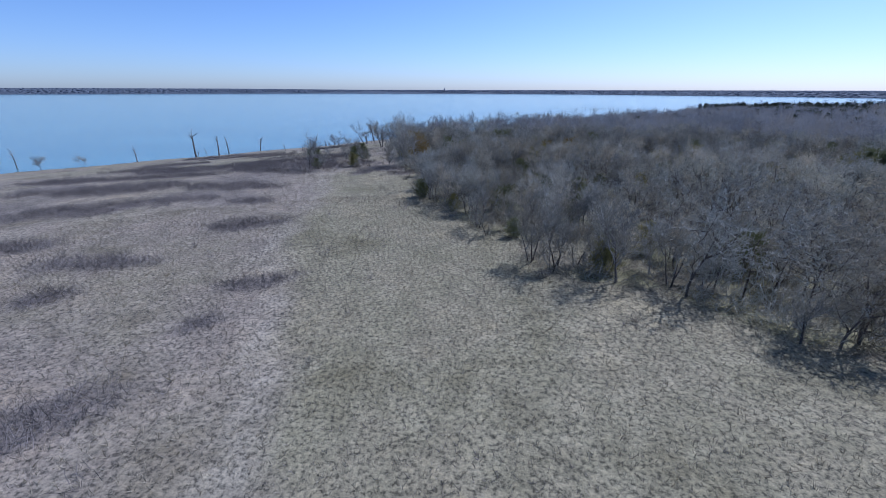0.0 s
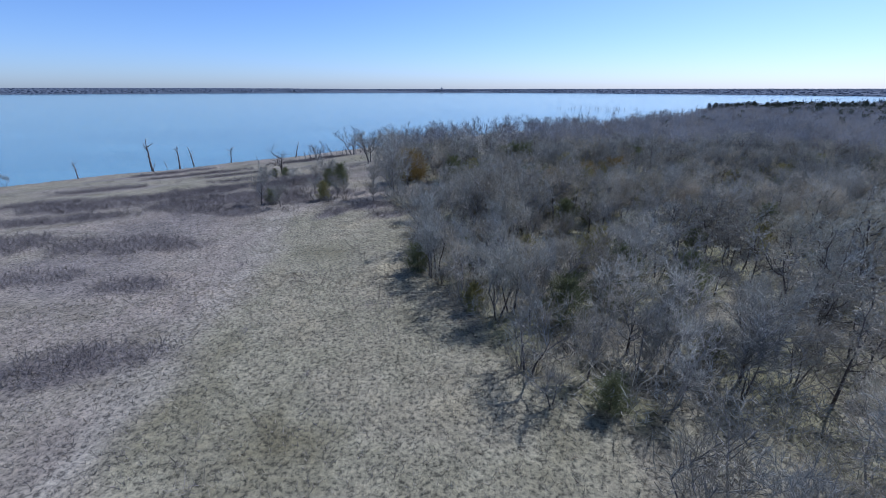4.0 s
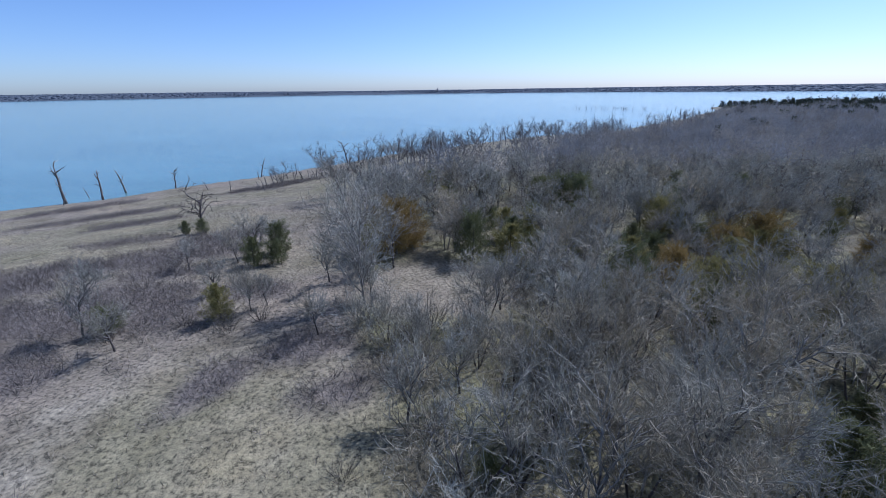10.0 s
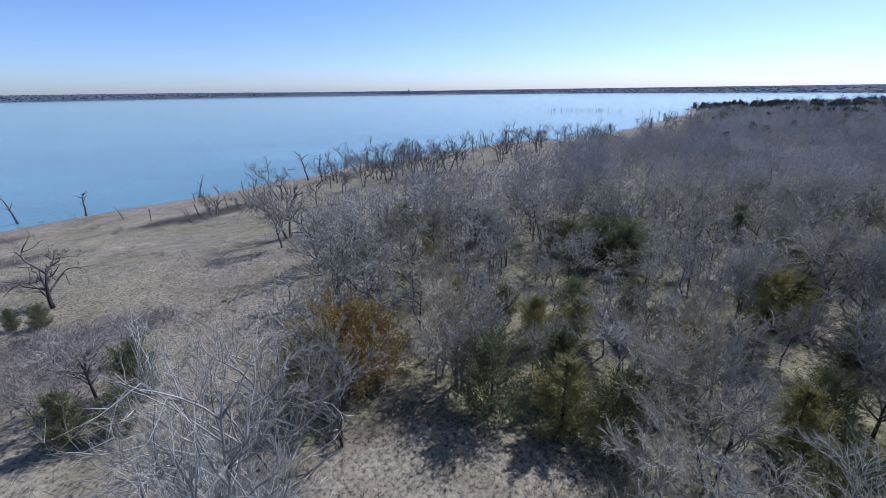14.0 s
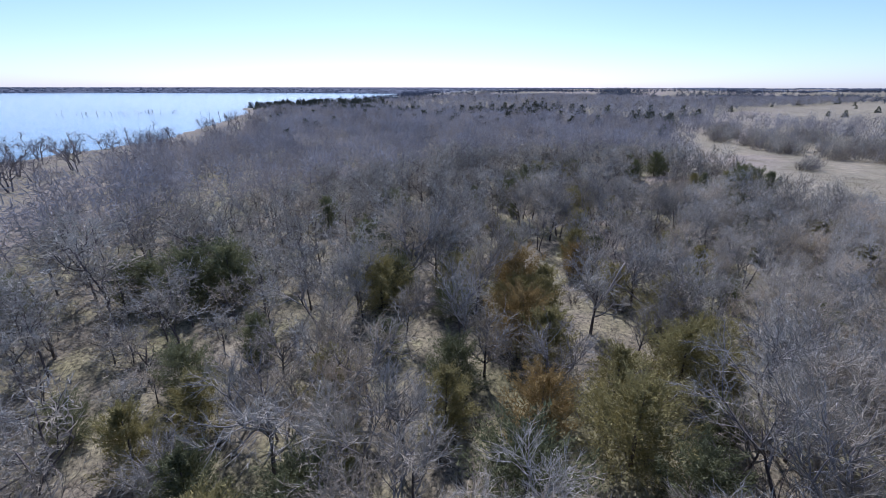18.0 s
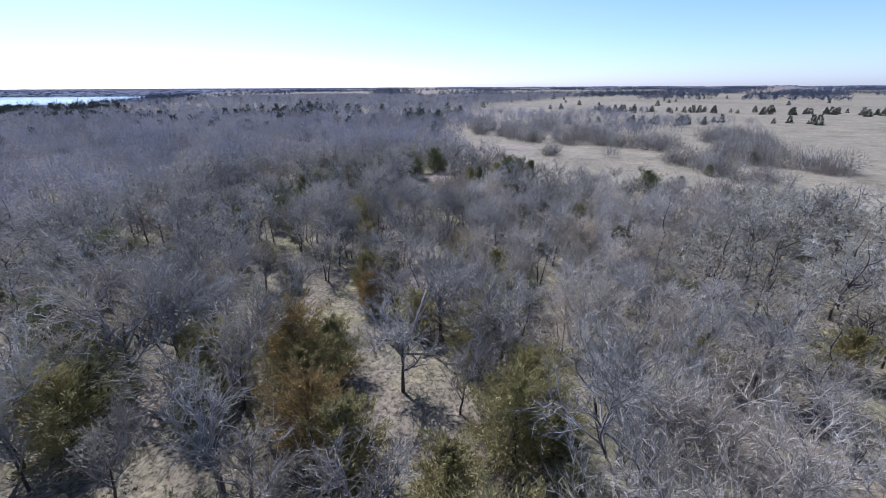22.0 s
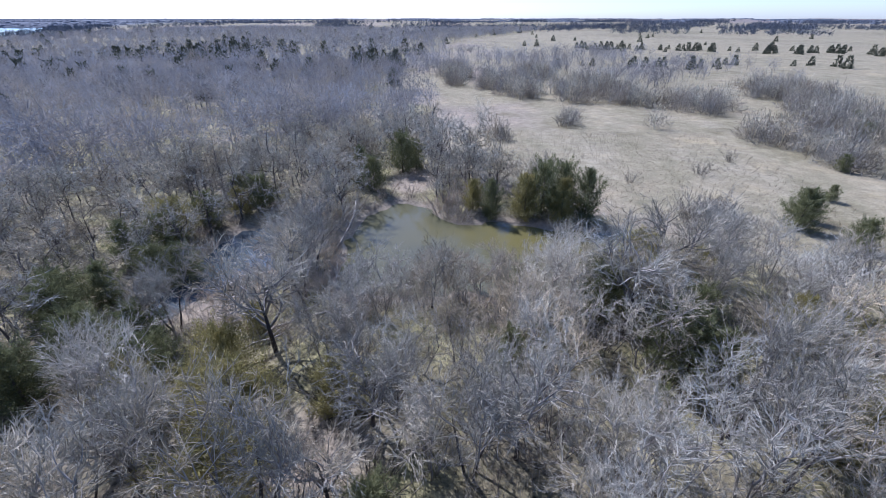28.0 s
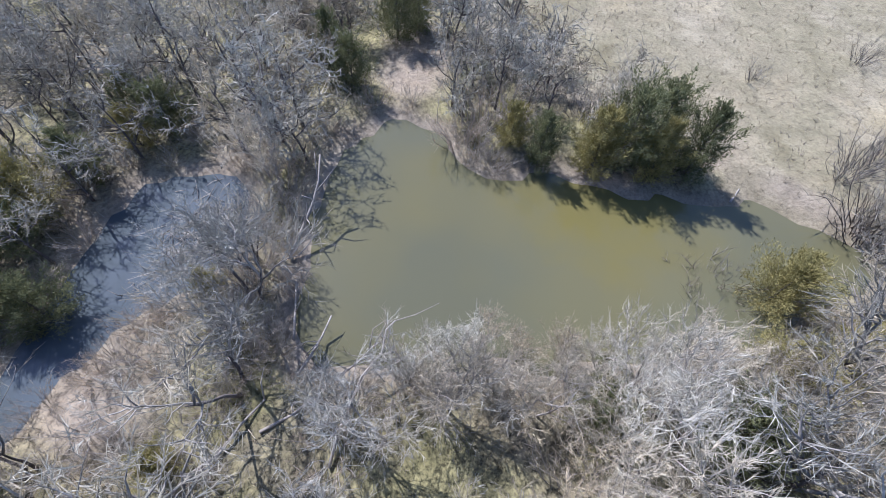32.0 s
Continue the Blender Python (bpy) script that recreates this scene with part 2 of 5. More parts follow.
def join(pieces):
    vs, ts, n = [], [], 0
    for v, t in pieces:
        vs.append(np.asarray(v)), ts.append(np.asarray(t) + n)
        n += len(v)
    return np.concatenate(vs), np.concatenate(ts)


def tube(points, radii, sides=4):
    """A closed tapering limb along a line of points."""
    pts, n = np.asarray(points, float), len(points)
    vs, ts = [], []
    for k in range(n):
        d = pts[min(k + 1, n - 1)] - pts[max(k - 1, 0)]
        d = d / (np.linalg.norm(d) + 1e-9)
        a = np.cross(d, (0.31, 0.87, 0.38))
        a /= np.linalg.norm(a) + 1e-9
        c = np.cross(d, a)
        for s in range(sides):
            w = 2 * math.pi * s / sides
            vs.append(pts[k] + radii[k] * (a * math.cos(w) + c * math.sin(w)))
    for k in range(n - 1):
        for s in range(sides):
            p, q = k * sides + s, k * sides + (s + 1) % sides
            ts += [(p, q, q + sides), (p, q + sides, p + sides)]
    top = (n - 1) * sides
    for s in range(1, sides - 1):
        ts.append((top, top + s, top + s + 1))
        ts.append((0, s + 1, s))
    return np.array(vs), np.array(ts)


def slivers(p, q, w, rng):
    """Thin tapering twigs from p to q, w wide at the foot."""
    p, q = np.asarray(p, float), np.asarray(q, float)
    d = q - p
    side = np.cross(d, rng.normal(size=p.shape))
    side *= (np.asarray(w) / (np.linalg.norm(side, axis=1) + 1e-9))[:, None]
    v = np.stack([p - side / 2, p + side / 2, q], 1).reshape(-1, 3)
    return v, np.arange(len(v)).reshape(-1, 3)


def ribbons(paths, w, rng, taper=0.8):
    """Thin tapering bent twigs along many lines of k points each."""
    paths = np.asarray(paths, float)
    n, k = paths.shape[:2]
    side = np.cross(paths[:, -1] - paths[:, 0], rng.normal(size=(n, 3)))
    side *= (np.asarray(w) / (np.linalg.norm(side, axis=1) + 1e-9))[:, None] / 2
    v = []
    for i in range(k - 1):
        g = 1 - taper * i / (k - 1)
        v += [paths[:, i] - side * g, paths[:, i] + side * g]
    v = np.stack(v + [paths[:, -1]], 1)
    t = []
    for i in range(k - 2):
        t += [(2 * i, 2 * i + 1, 2 * i + 3), (2 * i, 2 * i + 3, 2 * i + 2)]
    t.append((2 * k - 4, 2 * k - 3, 2 * k - 2))
    t = np.array(t)[None] + (np.arange(n) * (2 * k - 1))[:, None, None]
    return v.reshape(-1, 3), t.reshape(-1, 3)


def scatter(template, xyz, turn, size, rng=None, squash=None):
    """Many copies of one (verts, tris) joined into one."""
    v, t = template
    n = len(xyz)
    c, s = np.cos(turn)[:, None], np.sin(turn)[:, None]
    sx = np.asarray(size)[:, None]
    sz = sx if squash is None else sx * np.asarray(squash)[:, None]
    x = (v[None, :, 0] * c - v[None, :, 1] * s) * sx + xyz[:, 0:1]
    y = (v[None, :, 0] * s + v[None, :, 1] * c) * sx + xyz[:, 1:2]
    z = v[None, :, 2] * sz + xyz[:, 2:3]
    verts = np.stack([x, y, z], 2).reshape(-1, 3)
    tris = (t[None] + (np.arange(n) * len(v))[:, None, None]).reshape(-1, 3)
    return verts, tris


# ---- plan ----
LAKE_Z, POND_Z = -8.0, -0.1
SHORE = np.array([(-4600, -2400), (-900, -420), (-300, -30), (-165, 95), (-130, 125), (-108, 145), (-92, 160), (-78, 174), (-62, 190), (-45, 208),
                  (-26, 238), (8, 268), (40, 296), (88, 318), (135, 368), (185, 425), (262, 520), (300, 600), (420, 640), (640, 740), (960, 930), (1350, 1250)], float)
FAR_SHORE = np.array([(1350, 1250), (1200, 1700), (700, 2350), (0, 2750), (-900, 2650), (-1800, 2050), (-2600, 1500), (-4600, 900)], float)
LAKE = np.concatenate([SHORE, FAR_SHORE[1:]])
POND = np.array([(81.5, 100.0), (80.4, 97.0), (77.0, 95.6), (76.4, 93.2), (77.2, 91.0), (76.2, 86.2), (75.6, 82.6), (76.0, 79.4), (75.0, 77.0), (73.0, 74.4),
                 (71.0, 75.2), (70.0, 78.5), (67.6, 82.0), (66.4, 87.0), (66.0, 92.0), (65.6, 97.0), (65.3, 101.4), (68.4, 102.6), (70.2, 102.0), (72.6, 103.0), (75.8, 103.0), (78.2, 101.8)], float)
SLOUGH = np.array([(76.4, 108.6), (74.4, 112.6), (71.6, 113.2), (67.2, 113.4), (63.6, 113.2), (61.0, 114.2), (60.4, 113.0), (63.6, 111.2), (67.0, 109.8), (68.2, 107.4), (71.2, 106.8), (74.4, 107.2)], float)


def inside(poly, x, y):
    r = np.zeros(np.shape(x), bool)
    for (x0, y0), (x1, y1) in zip(poly, np.roll(poly, -1, 0)):
        if y0 != y1:
            r ^= ((y0 > y) != (y1 > y)) & (x < (x1 - x0) * (y - y0) / (y1 - y0) + x0)
    return r


def edge_distance(line, x, y, closed=True):
    best = np.full(np.shape(x), 1e9)
    ends = np.roll(line, -1, 0) if closed else line[1:]
    for (x0, y0), (x1, y1) in zip(line, ends):
        dx, dy = x1 - x0, y1 - y0
        k = np.clip(((x - x0) * dx + (y - y0) * dy) / (dx * dx + dy * dy + 1e-9), 0, 1)
        best = np.minimum(best, np.hypot(x - x0 - k * dx, y - y0 - k * dy))
    return best


def signed(poly, x, y):
    """Metres from the outline: plus outside, minus within."""
    d = edge_distance(poly, x, y)
    return np.where(inside(poly, x, y), -d, d)


def smooth(a, b, v):
    k = np.clip((v - a) / (b - a), 0, 1)
    return k * k * (3 - 2 * k)


_wave = np.random.RandomState(5)
WAVES = [(_wave.uniform(0, 2 * math.pi), _wave.uniform(0, 2 * math.pi)) for _ in range(40)]


def ripple(x, y, metres, first=0, count=6):
    """Smooth unevenness, about -1 to 1, with that wavelength."""
    r = 0.0
    for k in range(count):
        a, ph = WAVES[(first + k) % 40]
        f = 2 * math.pi / metres * (0.7 + 0.16 * k)
        r = r + np.sin((x * math.cos(a) + y * math.sin(a)) * f + ph)
    return r / count * 1.6


def ground_z(x, y):
    x, y = np.asarray(x, float), np.asarray(y, float)
    lake = signed(LAKE, x, y) + 3.0 * ripple(x, y, 37, 3)
    shore = LAKE_Z - 1.5 * smooth(0, 25, -lake) + 0.6 * smooth(-1, 4, lake) + 2.9 * smooth(0, 45, lake) + 4.0 * smooth(30, 105, lake)
    plateau = 1.7 - 1.0 * smooth(8, 60, x) * smooth(300, 150, x)
    far = np.hypot(x, y - 80)
    roll_ = 0.12 * ripple(x, y, 23, 1) + 0.5 * ripple(x, y, 110, 9) * smooth(60, 200, far) + 4.0 * ripple(x, y, 900, 15) * smooth(350, 1200, far) * smooth(1500, 800, y) + 7 * smooth(600, 3000, far)
    hills = 8 * smooth(-700, -2200, x) * smooth(150, 600, lake)
    shore = shore - 6.0 * smooth(230, 110, lake) * smooth(15, 60, lake) * smooth(180, 320, x)
    land = shore + (plateau + roll_ + hills) * smooth(15, 80, lake)
    pond = np.minimum(signed(POND, x, y), signed(SLOUGH, x, y)) + 0.35 * ripple(x, y, 5.5, 22)
    bank = np.where(pond < 0, POND_Z - 0.15 - 1.2 * smooth(0, 4, -pond), POND_Z + 0.05 + 0.45 * smooth(0, 2.5, pond))
    k = smooth(11, 1.5, pond)
    return land * (1 - k) + bank * k


# brush patches: x, y, long, wide, degrees
BRUSH = [(-52, 63, 12, 4.5, 20), (-36, 66, 9, 3, 5), (-46, 51, 9, 3.5, 25), (-58, 44, 10, 3, 20), (-31, 34.5, 6, 2.2, 10), (-23, 46.5, 5, 2.2, 10), (-14.6, 31.5, 3.2, 1.5, 25),
         (-15.8, 24.8, 1.7, 1.0, 30), (-18, 16, 3.6, 2.2, 30), (-42, 38, 5, 2, 15), (-36, 86, 13, 5.0, 10), (-26, 87, 7, 3.2, -20), (-48, 92, 12, 4, 10), (-33, 80, 9, 3, 0), (-56, 84, 9, 4, 10), (-30, 95, 5, 2, 20),
         (-62, 88, 12, 3, 15), (-70, 106, 10, 2.5, 25), (-64, 130, 14, 3, 30), (-88, 142, 18, 3, 40), (-46, 158, 14, 4, 45), (-17, 79, 4, 1.6, 60), (-13, 82.5, 4, 2, 20),
         (-20, 91, 4, 2, 0), (-44, 108, 6, 2, 10), (-33, 101, 9, 4.5, 15), (-42, 98, 9, 4, 10), (-30, 108, 7, 3, 20), (-29, 91, 5, 2.5, 0), (-52, 76, 10, 3, 15), (-66, 72, 10, 3.5, 20), (-38, 57, 6, 2, 20), (-27, 57, 4, 1.5, 10), (-52, 120, 8, 2.5, 30), (-30, 27, 3, 1.5, 30), (-9.5, 79, 3, 2, 30)]


def brush(x, y):
    r = np.zeros(np.shape(x))
    for cx, cy, a, c, deg in BRUSH:
        w = radians(deg)
        u = ((x - cx) * math.cos(w) + (y - cy) * math.sin(w)) / a
        v = (-(x - cx) * math.sin(w) + (y - cy) * math.cos(w)) / c
        r = np.maximum(r, 1.25 - (u * u + v * v))
    return np.clip(r + (0.35 * (r > 0) + 0.06) * ripple(x, y, 7, 12), 0, 1)


WEST_Y = [0, 20, 23.5, 26, 31, 33, 36, 43, 45, 50, 56, 61, 71, 76, 82, 90, 97, 104, 120, 130, 160, 208, 260]
WEST_X = [32, 32, 25, 21, 17, 9.5, 7.4, 7.1, 3.8, 0.9, -1.4, -4.6, -5.8, -6.8, -9.4, -12, -12.5, -13.5, -18.5, -22, -29, -46, -40]
EAST_X = [30, 45, 58, 61, 66, 71, 76, 84, 95, 106, 126, 175, 230, 300, 420, 700, 1100, 2000]
EAST_Y = [8, 15, 40, 56, 67, 73, 78, 88, 95, 98, 101, 112, 116, 108, 90, -20, -150, -500]
GLADES = [(-4.5, 91.8, 6.5, 4.6), (46, 98, 3.0, 2.2), (12, 40.5, 2.6, 3.2), (53, 101.5, 2.2, 4), (22, 104, 2.6, 2.0), (31, 103, 3.5, 2), (40, 93.5, 2.6, 2.2), (88, 99, 5, 2.5), (65.0, 109.0, 3.6, 2.4)]


def wood(x, y):
    """How closely the trees stand, 0 to 1."""
    x, y = np.asarray(x, float), np.asarray(y, float)
    d = smooth(-0.4, 1.2, x - np.interp(y, WEST_Y, WEST_X)) * (y < 2600)
    d = d * smooth(-1.0, 1.5, y - np.interp(x, EAST_X, EAST_Y) + 7 * smooth(88, 125, x) * ripple(x, y, 33, 12))
    lake = signed(LAKE, x, y)
    d = d * (0.012 * (lake > 4) + 0.92 * smooth(0, 16, lake - 66 + 56 * smooth(95, 190, x) + 7 * ripple(x, y, 40, 20)))
    pond = np.minimum(signed(POND, x, y), signed(SLOUGH, x, y))
    d = d * smooth(0.6, 1.6, pond)
    for gx, gy, a, c in GLADES:
        d = d * smooth(0.8, 1.3, np.hypot((x - gx) / a, (y - gy) / c))
    d = d * (0.72 + 0.28 * smooth(-0.6, 0.1, ripple(x, y, 17, 28)))
    far = np.hypot(x, y - 80)
    return d * (1 - smooth(450, 800, far) * smooth(-0.2, 0.3, ripple(x, y, 420, 33)))


def floor_open(x, y):
    """The grassy floor in the middle of the wood, where little grows beneath the trees."""
    return smooth(8, 16, x) * smooth(52, 44, x) * smooth(84, 88, y) * smooth(114, 106, y)


# ---- ground, lake, pond ----
def stations(lo, hi, step, grow, end_lo, end_hi):
    mid = list(np.arange(lo, hi + step / 2, step))
    for sign, end in ((-1, end_lo), (1, end_hi)):
        s, p, out = step, (lo if sign < 0 else hi), []
        while sign * (end - p) > 0:
            s *= grow
            p += sign * s
            out.append(p)
        mid = (out[::-1] + mid) if sign < 0 else (mid + out)
    return np.array(mid)


gx = stations(-62, 128, 1.0, 1.06, -4700, 4700)
gy = stations(4, 132, 1.0, 1.06, -3600, 4700)
X, Y = np.meshgrid(gx, gy)
Z = ground_z(X, Y)
nx, ny = len(gx), len(gy)
idx = np.arange(nx * ny).reshape(ny, nx)
a, b_, c_, d_ = idx[:-1, :-1].ravel(), idx[:-1, 1:].ravel(), idx[1:, 1:].ravel(), idx[1:, :-1].ravel()
ground_mesh = mesh_of("ground", np.stack([X, Y, Z], 2).reshape(-1, 3), np.concatenate([np.stack([a, b_, c_], 1), np.stack([a, c_, d_], 1)]), M_GROUND)
ground_mesh.polygons.foreach_set("use_smooth", np.ones(len(ground_mesh.polygons), bool))
track = smooth(-1.5, 1.5, X - np.interp(Y, [0, 10, 30, 41, 64, 77, 90], [-3, -5, -11.5, -16.2, -18.6, -21.5, -21]) + 0.8 * ripple(X, Y, 9, 4)) * smooth(84, 76, Y)
pond_d = np.minimum(signed(POND, X, Y), signed(SLOUGH, X, Y))
lake_d = signed(LAKE, X, Y)
soil = np.maximum(smooth(1.2, 0.3, pond_d) * 0.28, smooth(9, 2, lake_d) * 0.5)
soil = np.maximum(soil, 0.9 * smooth(1.2, 0.4, edge_distance(np.array([(77.4, 77.4), (75.9, 75.9), (74.2, 73.9), (72.2, 73.0)]), X, Y, False)))
litter = wood(X, Y)
bands = smooth(0.05, 0.5, ripple(X * 0.45, Y * 1.25, 17, 13)) * smooth(-24, -34, X) * smooth(24, 44, Y) * smooth(94, 80, Y)
heath = np.clip(np.maximum(brush(X, Y), 0.7 * bands), 0, 1) * (1 - litter)
track = np.maximum(track, smooth(-2, 3, np.interp(X, EAST_X, EAST_Y) - Y) * smooth(58, 66, X) * smooth(-0.5, 0.4, ripple(X, Y, 45, 6)))
track = np.maximum(track, 0.8 * smooth(-22, -34, X) * smooth(82, 96, Y + 0.12 * (X + 40)) * smooth(175, 140, Y) * smooth(-0.45, 0.25, ripple(X * 0.5, Y, 21, 16)))
fields = 0.8 * smooth(0.0, 0.5, ripple(X, Y * 1.6, 330, 2)) * smooth(300, 600, np.hypot(X, Y - 80))
litter = np.maximum(litter, fields * smooth(1700, 1300, np.hypot(X, Y - 80)))
heath = np.maximum(heath, smooth(1300, 1700, np.hypot(X, Y - 80)))
litter = np.maximum(litter, 0.6 * smooth(85, 50, lake_d) * smooth(-60, -20, X))
cover = np.stack([track * (1 - litter), litter, soil, 1 - 0.65 * smooth(58, 66, X) * (1 - litter)], 2).astype(np.float32)
heath = np.maximum(heath, 0.6 * smooth(85, 50, lake_d) * smooth(-50, -15, X) * smooth(-0.5, 0.3, ripple(X, Y, 19, 7)))
layer = ground_mesh.color_attributes.new("cover", "FLOAT_COLOR", "POINT")
layer.data.foreach_set("color", cover.ravel())
layer = ground_mesh.color_attributes.new("heath", "FLOAT_COLOR", "POINT")
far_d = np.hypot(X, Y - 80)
# Where the far ground takes the wooded, haze-blue colour
hazed_far_floor = smooth(1300, 1600, far_d) * np.maximum(smooth(320, 220, lake_d), smooth(1000, 1400, Y))
verge_d = X - np.interp(Y, [0, 10, 30, 41, 64, 77, 90], [-3, -5, -11.5, -16.2, -18.6, -21.5, -21]) + 0.8 * ripple(X, Y, 9, 4)
verge = 0.32 * np.exp(-((verge_d + 1.4) / 1.3) ** 2) * smooth(84, 76, Y) * smooth(2, 10, Y)
verge = np.maximum(verge, 0.22 * smooth(0.1, 0.75, ripple(X * 0.55 + Y * 0.3, Y * 1.1, 16, 8) + 0.4 * ripple(X, Y, 4.5, 19)) * smooth(62, 72, X) * smooth(150, 120, X) * (1 - litter))
layer.data.foreach_set("color", np.stack([heath, hazed_far_floor, verge, np.ones_like(heath)], 2).astype(np.float32).ravel())
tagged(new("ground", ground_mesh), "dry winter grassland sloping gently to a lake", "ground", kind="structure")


def water_sheet(name, poly, z, material, label, grow):
    ctr = poly.mean(0)
    me = bpy.data.meshes.new(name)
    bm = bmesh.new()
    dirs = poly - np.roll(poly, 1, 0) + (np.roll(poly, -1, 0) - poly)
    nrm = np.stack([dirs[:, 1], -dirs[:, 0]], 1)
    nrm /= np.linalg.norm(nrm, axis=1)[:, None]
    if inside(poly, *(poly[0:1] + nrm[0:1] * 0.3).T)[0]:
        nrm = -nrm
    f = bm.faces.new([bm.verts.new((*p, z)) for p in poly + nrm * grow])
    bmesh.ops.triangulate(bm, faces=[f])
    bmesh.ops.recalc_face_normals(bm, faces=bm.faces)
    bm.faces.ensure_lookup_table()
    if bm.faces[0].normal.z < 0:
        bmesh.ops.reverse_faces(bm, faces=bm.faces)
    bm.to_mesh(me)
    me.materials.append(material)
    return tagged(new(name, me), label, "water", kind="structure")


water_sheet("lake", LAKE, LAKE_Z, M_LAKE, "wide pale blue lake with light ripples", 9.0)
water_sheet("pond", POND, POND_Z, M_POND, "small murky olive-green pond among bare trees", 0.9)
water_sheet("slough", SLOUGH, POND_Z, M_SLOUGH, "narrow blue-grey backwater beside the pond", 0.9)


# ---- kinds of plants ----
def unit(v):
    return v / (np.linalg.norm(v) + 1e-9)


def bare_tree_parts(seed, height, spread=0.9, leaders=3, fork=0.22, kids=(6, 5, 4), twigs=12, girth=0.016, droop=0.0, twig_w=0.0165, crook=0.15, rise=0.2, low=0.3):
    """Trunk, limbs and twigs of a leafless tree with sinuous boughs."""
    rng = np.random.RandomState(seed)
    trunk, limbs, owner, tp, tq, sprays = [], [], [], [], [], []

    def branch(p, d, length, r, level):
        n = (5, 5, 4, 3)[level]
        pts, rad = [p], [r]
        lift = (rise, rise, rise * 0.7, rise * 0.3)[level] - droop * level
        for k in range(n):
            d = unit(d + rng.normal(0, crook * (0.55, 1.0, 1.25, 1.5)[level], 3) + np.array([0, 0, lift]))
            pts.append(pts[-1] + d * length / n)
            rad.append(r * (1 - 0.75 * (k + 1) / n))
        if level < 3:
            if level == 1:
                limbs.append([])
                owner.append(len(trunk) - 1)
            (trunk if level == 0 else limbs[-1]).append(tube(pts, rad, 5 if level == 0 else (4 if level == 1 else 3)))
        else:
            sprays.append(pts)
            for _ in range(twigs):
                k = rng.uniform(0.1, 1.0) * 2.999
                s = pts[int(k)] + (pts[int(k) + 1] - pts[int(k)]) * (k % 1)
                tip = s + unit(d + rng.normal(0, 0.42, 3)) * length * rng.uniform(0.25, 0.65)
                tp.append(s), tq.append(tip)
            return
        for _ in range(kids[level]):
            k = rng.uniform(0.28 if level else low, 1.0) * n
            i = min(int(k), n - 1)
            s = pts[i] + (pts[i + 1] - pts[i]) * (k - i)
            side = unit(np.cross(d, rng.normal(size=3)))
            nd = unit(d * rng.uniform(0.4, 0.85) + side * spread * rng.uniform(0.7, 1.1))
            branch(s, nd, length * rng.uniform(0.5, 0.72), r * rng.uniform(0.45, 0.62), level + 1)

    root = np.array([0.0, 0.0, -0.25])
    for k in range(leaders):
        w = 2 * math.pi * (k + rng.uniform(0, 0.6)) / leaders
        tilt = 0.0 if leaders == 1 else spread * rng.uniform(0.25, 0.5)
        branch(root + np.array([math.cos(w), math.sin(w), 0]) * fork * (leaders > 1), unit(np.array([math.cos(w) * tilt, math.sin(w) * tilt, 1])), height * rng.uniform(0.5, 0.62), height * girth, 0)
    tw = join([ribbons(np.array(sprays), np.full(len(sprays), twig_w * 1.5), rng), slivers(np.array(tp), np.array(tq), rng.uniform(0.7, 1.3, len(tp)) * twig_w, rng)])
    out = []
    for k, t in enumerate(trunk):
        out.append(("trunk", t))
        out += [("limb", join(l)) for l, o in zip(limbs, owner) if o == k]
    return out + [("crown", tw)]


def fitted(parts_, height):
    """The same parts, stretched to that height."""
    top = np.percentile(np.concatenate([g[0][:, 2] for _, g in parts_]), 99.7)
    return [(n, (v * (height / top), t)) for n, (v, t) in parts_]


def thing_from(name, parts_, mats, label, category, group=""):
    """A thing of (name, mesh) parts; a limb sits on the trunk listed before it."""
    root, stem = new(name), None
    root.empty_display_size = 0.3
    for nm, geo in parts_:
        made = part(nm, geo, mats[nm], stem if nm == "limb" else root)
        if nm == "trunk":
            stem = made
    return tagged(root, label, category, group)


def woody(bark, twig):
    return {"trunk": bark, "limb": bark, "crown": twig, "stem_clump": bark}


def cedar_parts(seed, height, width, boughs=62, blunt=0.85):
    """Trunk and foliage of a red cedar: ragged plumes of sprays on separate rising boughs."""
    rng = np.random.RandomState(seed)
    trunk = tube([(0, 0, -0.2), (0.03, 0, height * 0.4), (0, 0.02, height * 0.9)], [height * 0.024, height * 0.016, 0.01], 5)
    p, q, w = [], [], []
    for k in range(boughs):
        h = ((k + rng.uniform(0, 1)) / boughs) ** 1.15
        az = k * 2.4 + rng.normal(0, 0.4)
        reach = 1.22 * width / 2 * (1 - h) ** blunt * (0.78 + 0.22 * min(1, h * 6)) * rng.uniform(0.55, 1.18) + 0.12
        d = np.array([math.cos(az), math.sin(az), rng.uniform(0.0, 0.45) + 1.2 * h])
        n = int(80 + 110 * reach / (width / 2))
        f = rng.uniform(0.15, 1.0, n) ** 0.75
        at = np.array([0, 0, (0.02 + 0.86 * h) * height]) + d * reach * f[:, None] + rng.normal(0, 1, (n, 3)) * (0.15 * reach * (1.2 - f) + 0.035)[:, None]
        at[:, 2] += 0.22 * reach * f * f
        size = (0.078 + 0.022 * height) * rng.uniform(0.6, 1.4, n) * (1.15 - 0.5 * f)
        e = d / np.linalg.norm(d) * 0.9 + rng.normal(0, 0.62, (n, 3)) + np.array([0, 0, 0.3])
        e *= (size / np.linalg.norm(e, axis=1))[:, None]
        p.append(at - e * 0.4), q.append(at + e * 0.85), w.append(size * rng.uniform(0.22, 0.4, n))
    return [("trunk", trunk), ("foliage", slivers(np.concatenate(p), np.concatenate(q), np.concatenate(w), rng))]


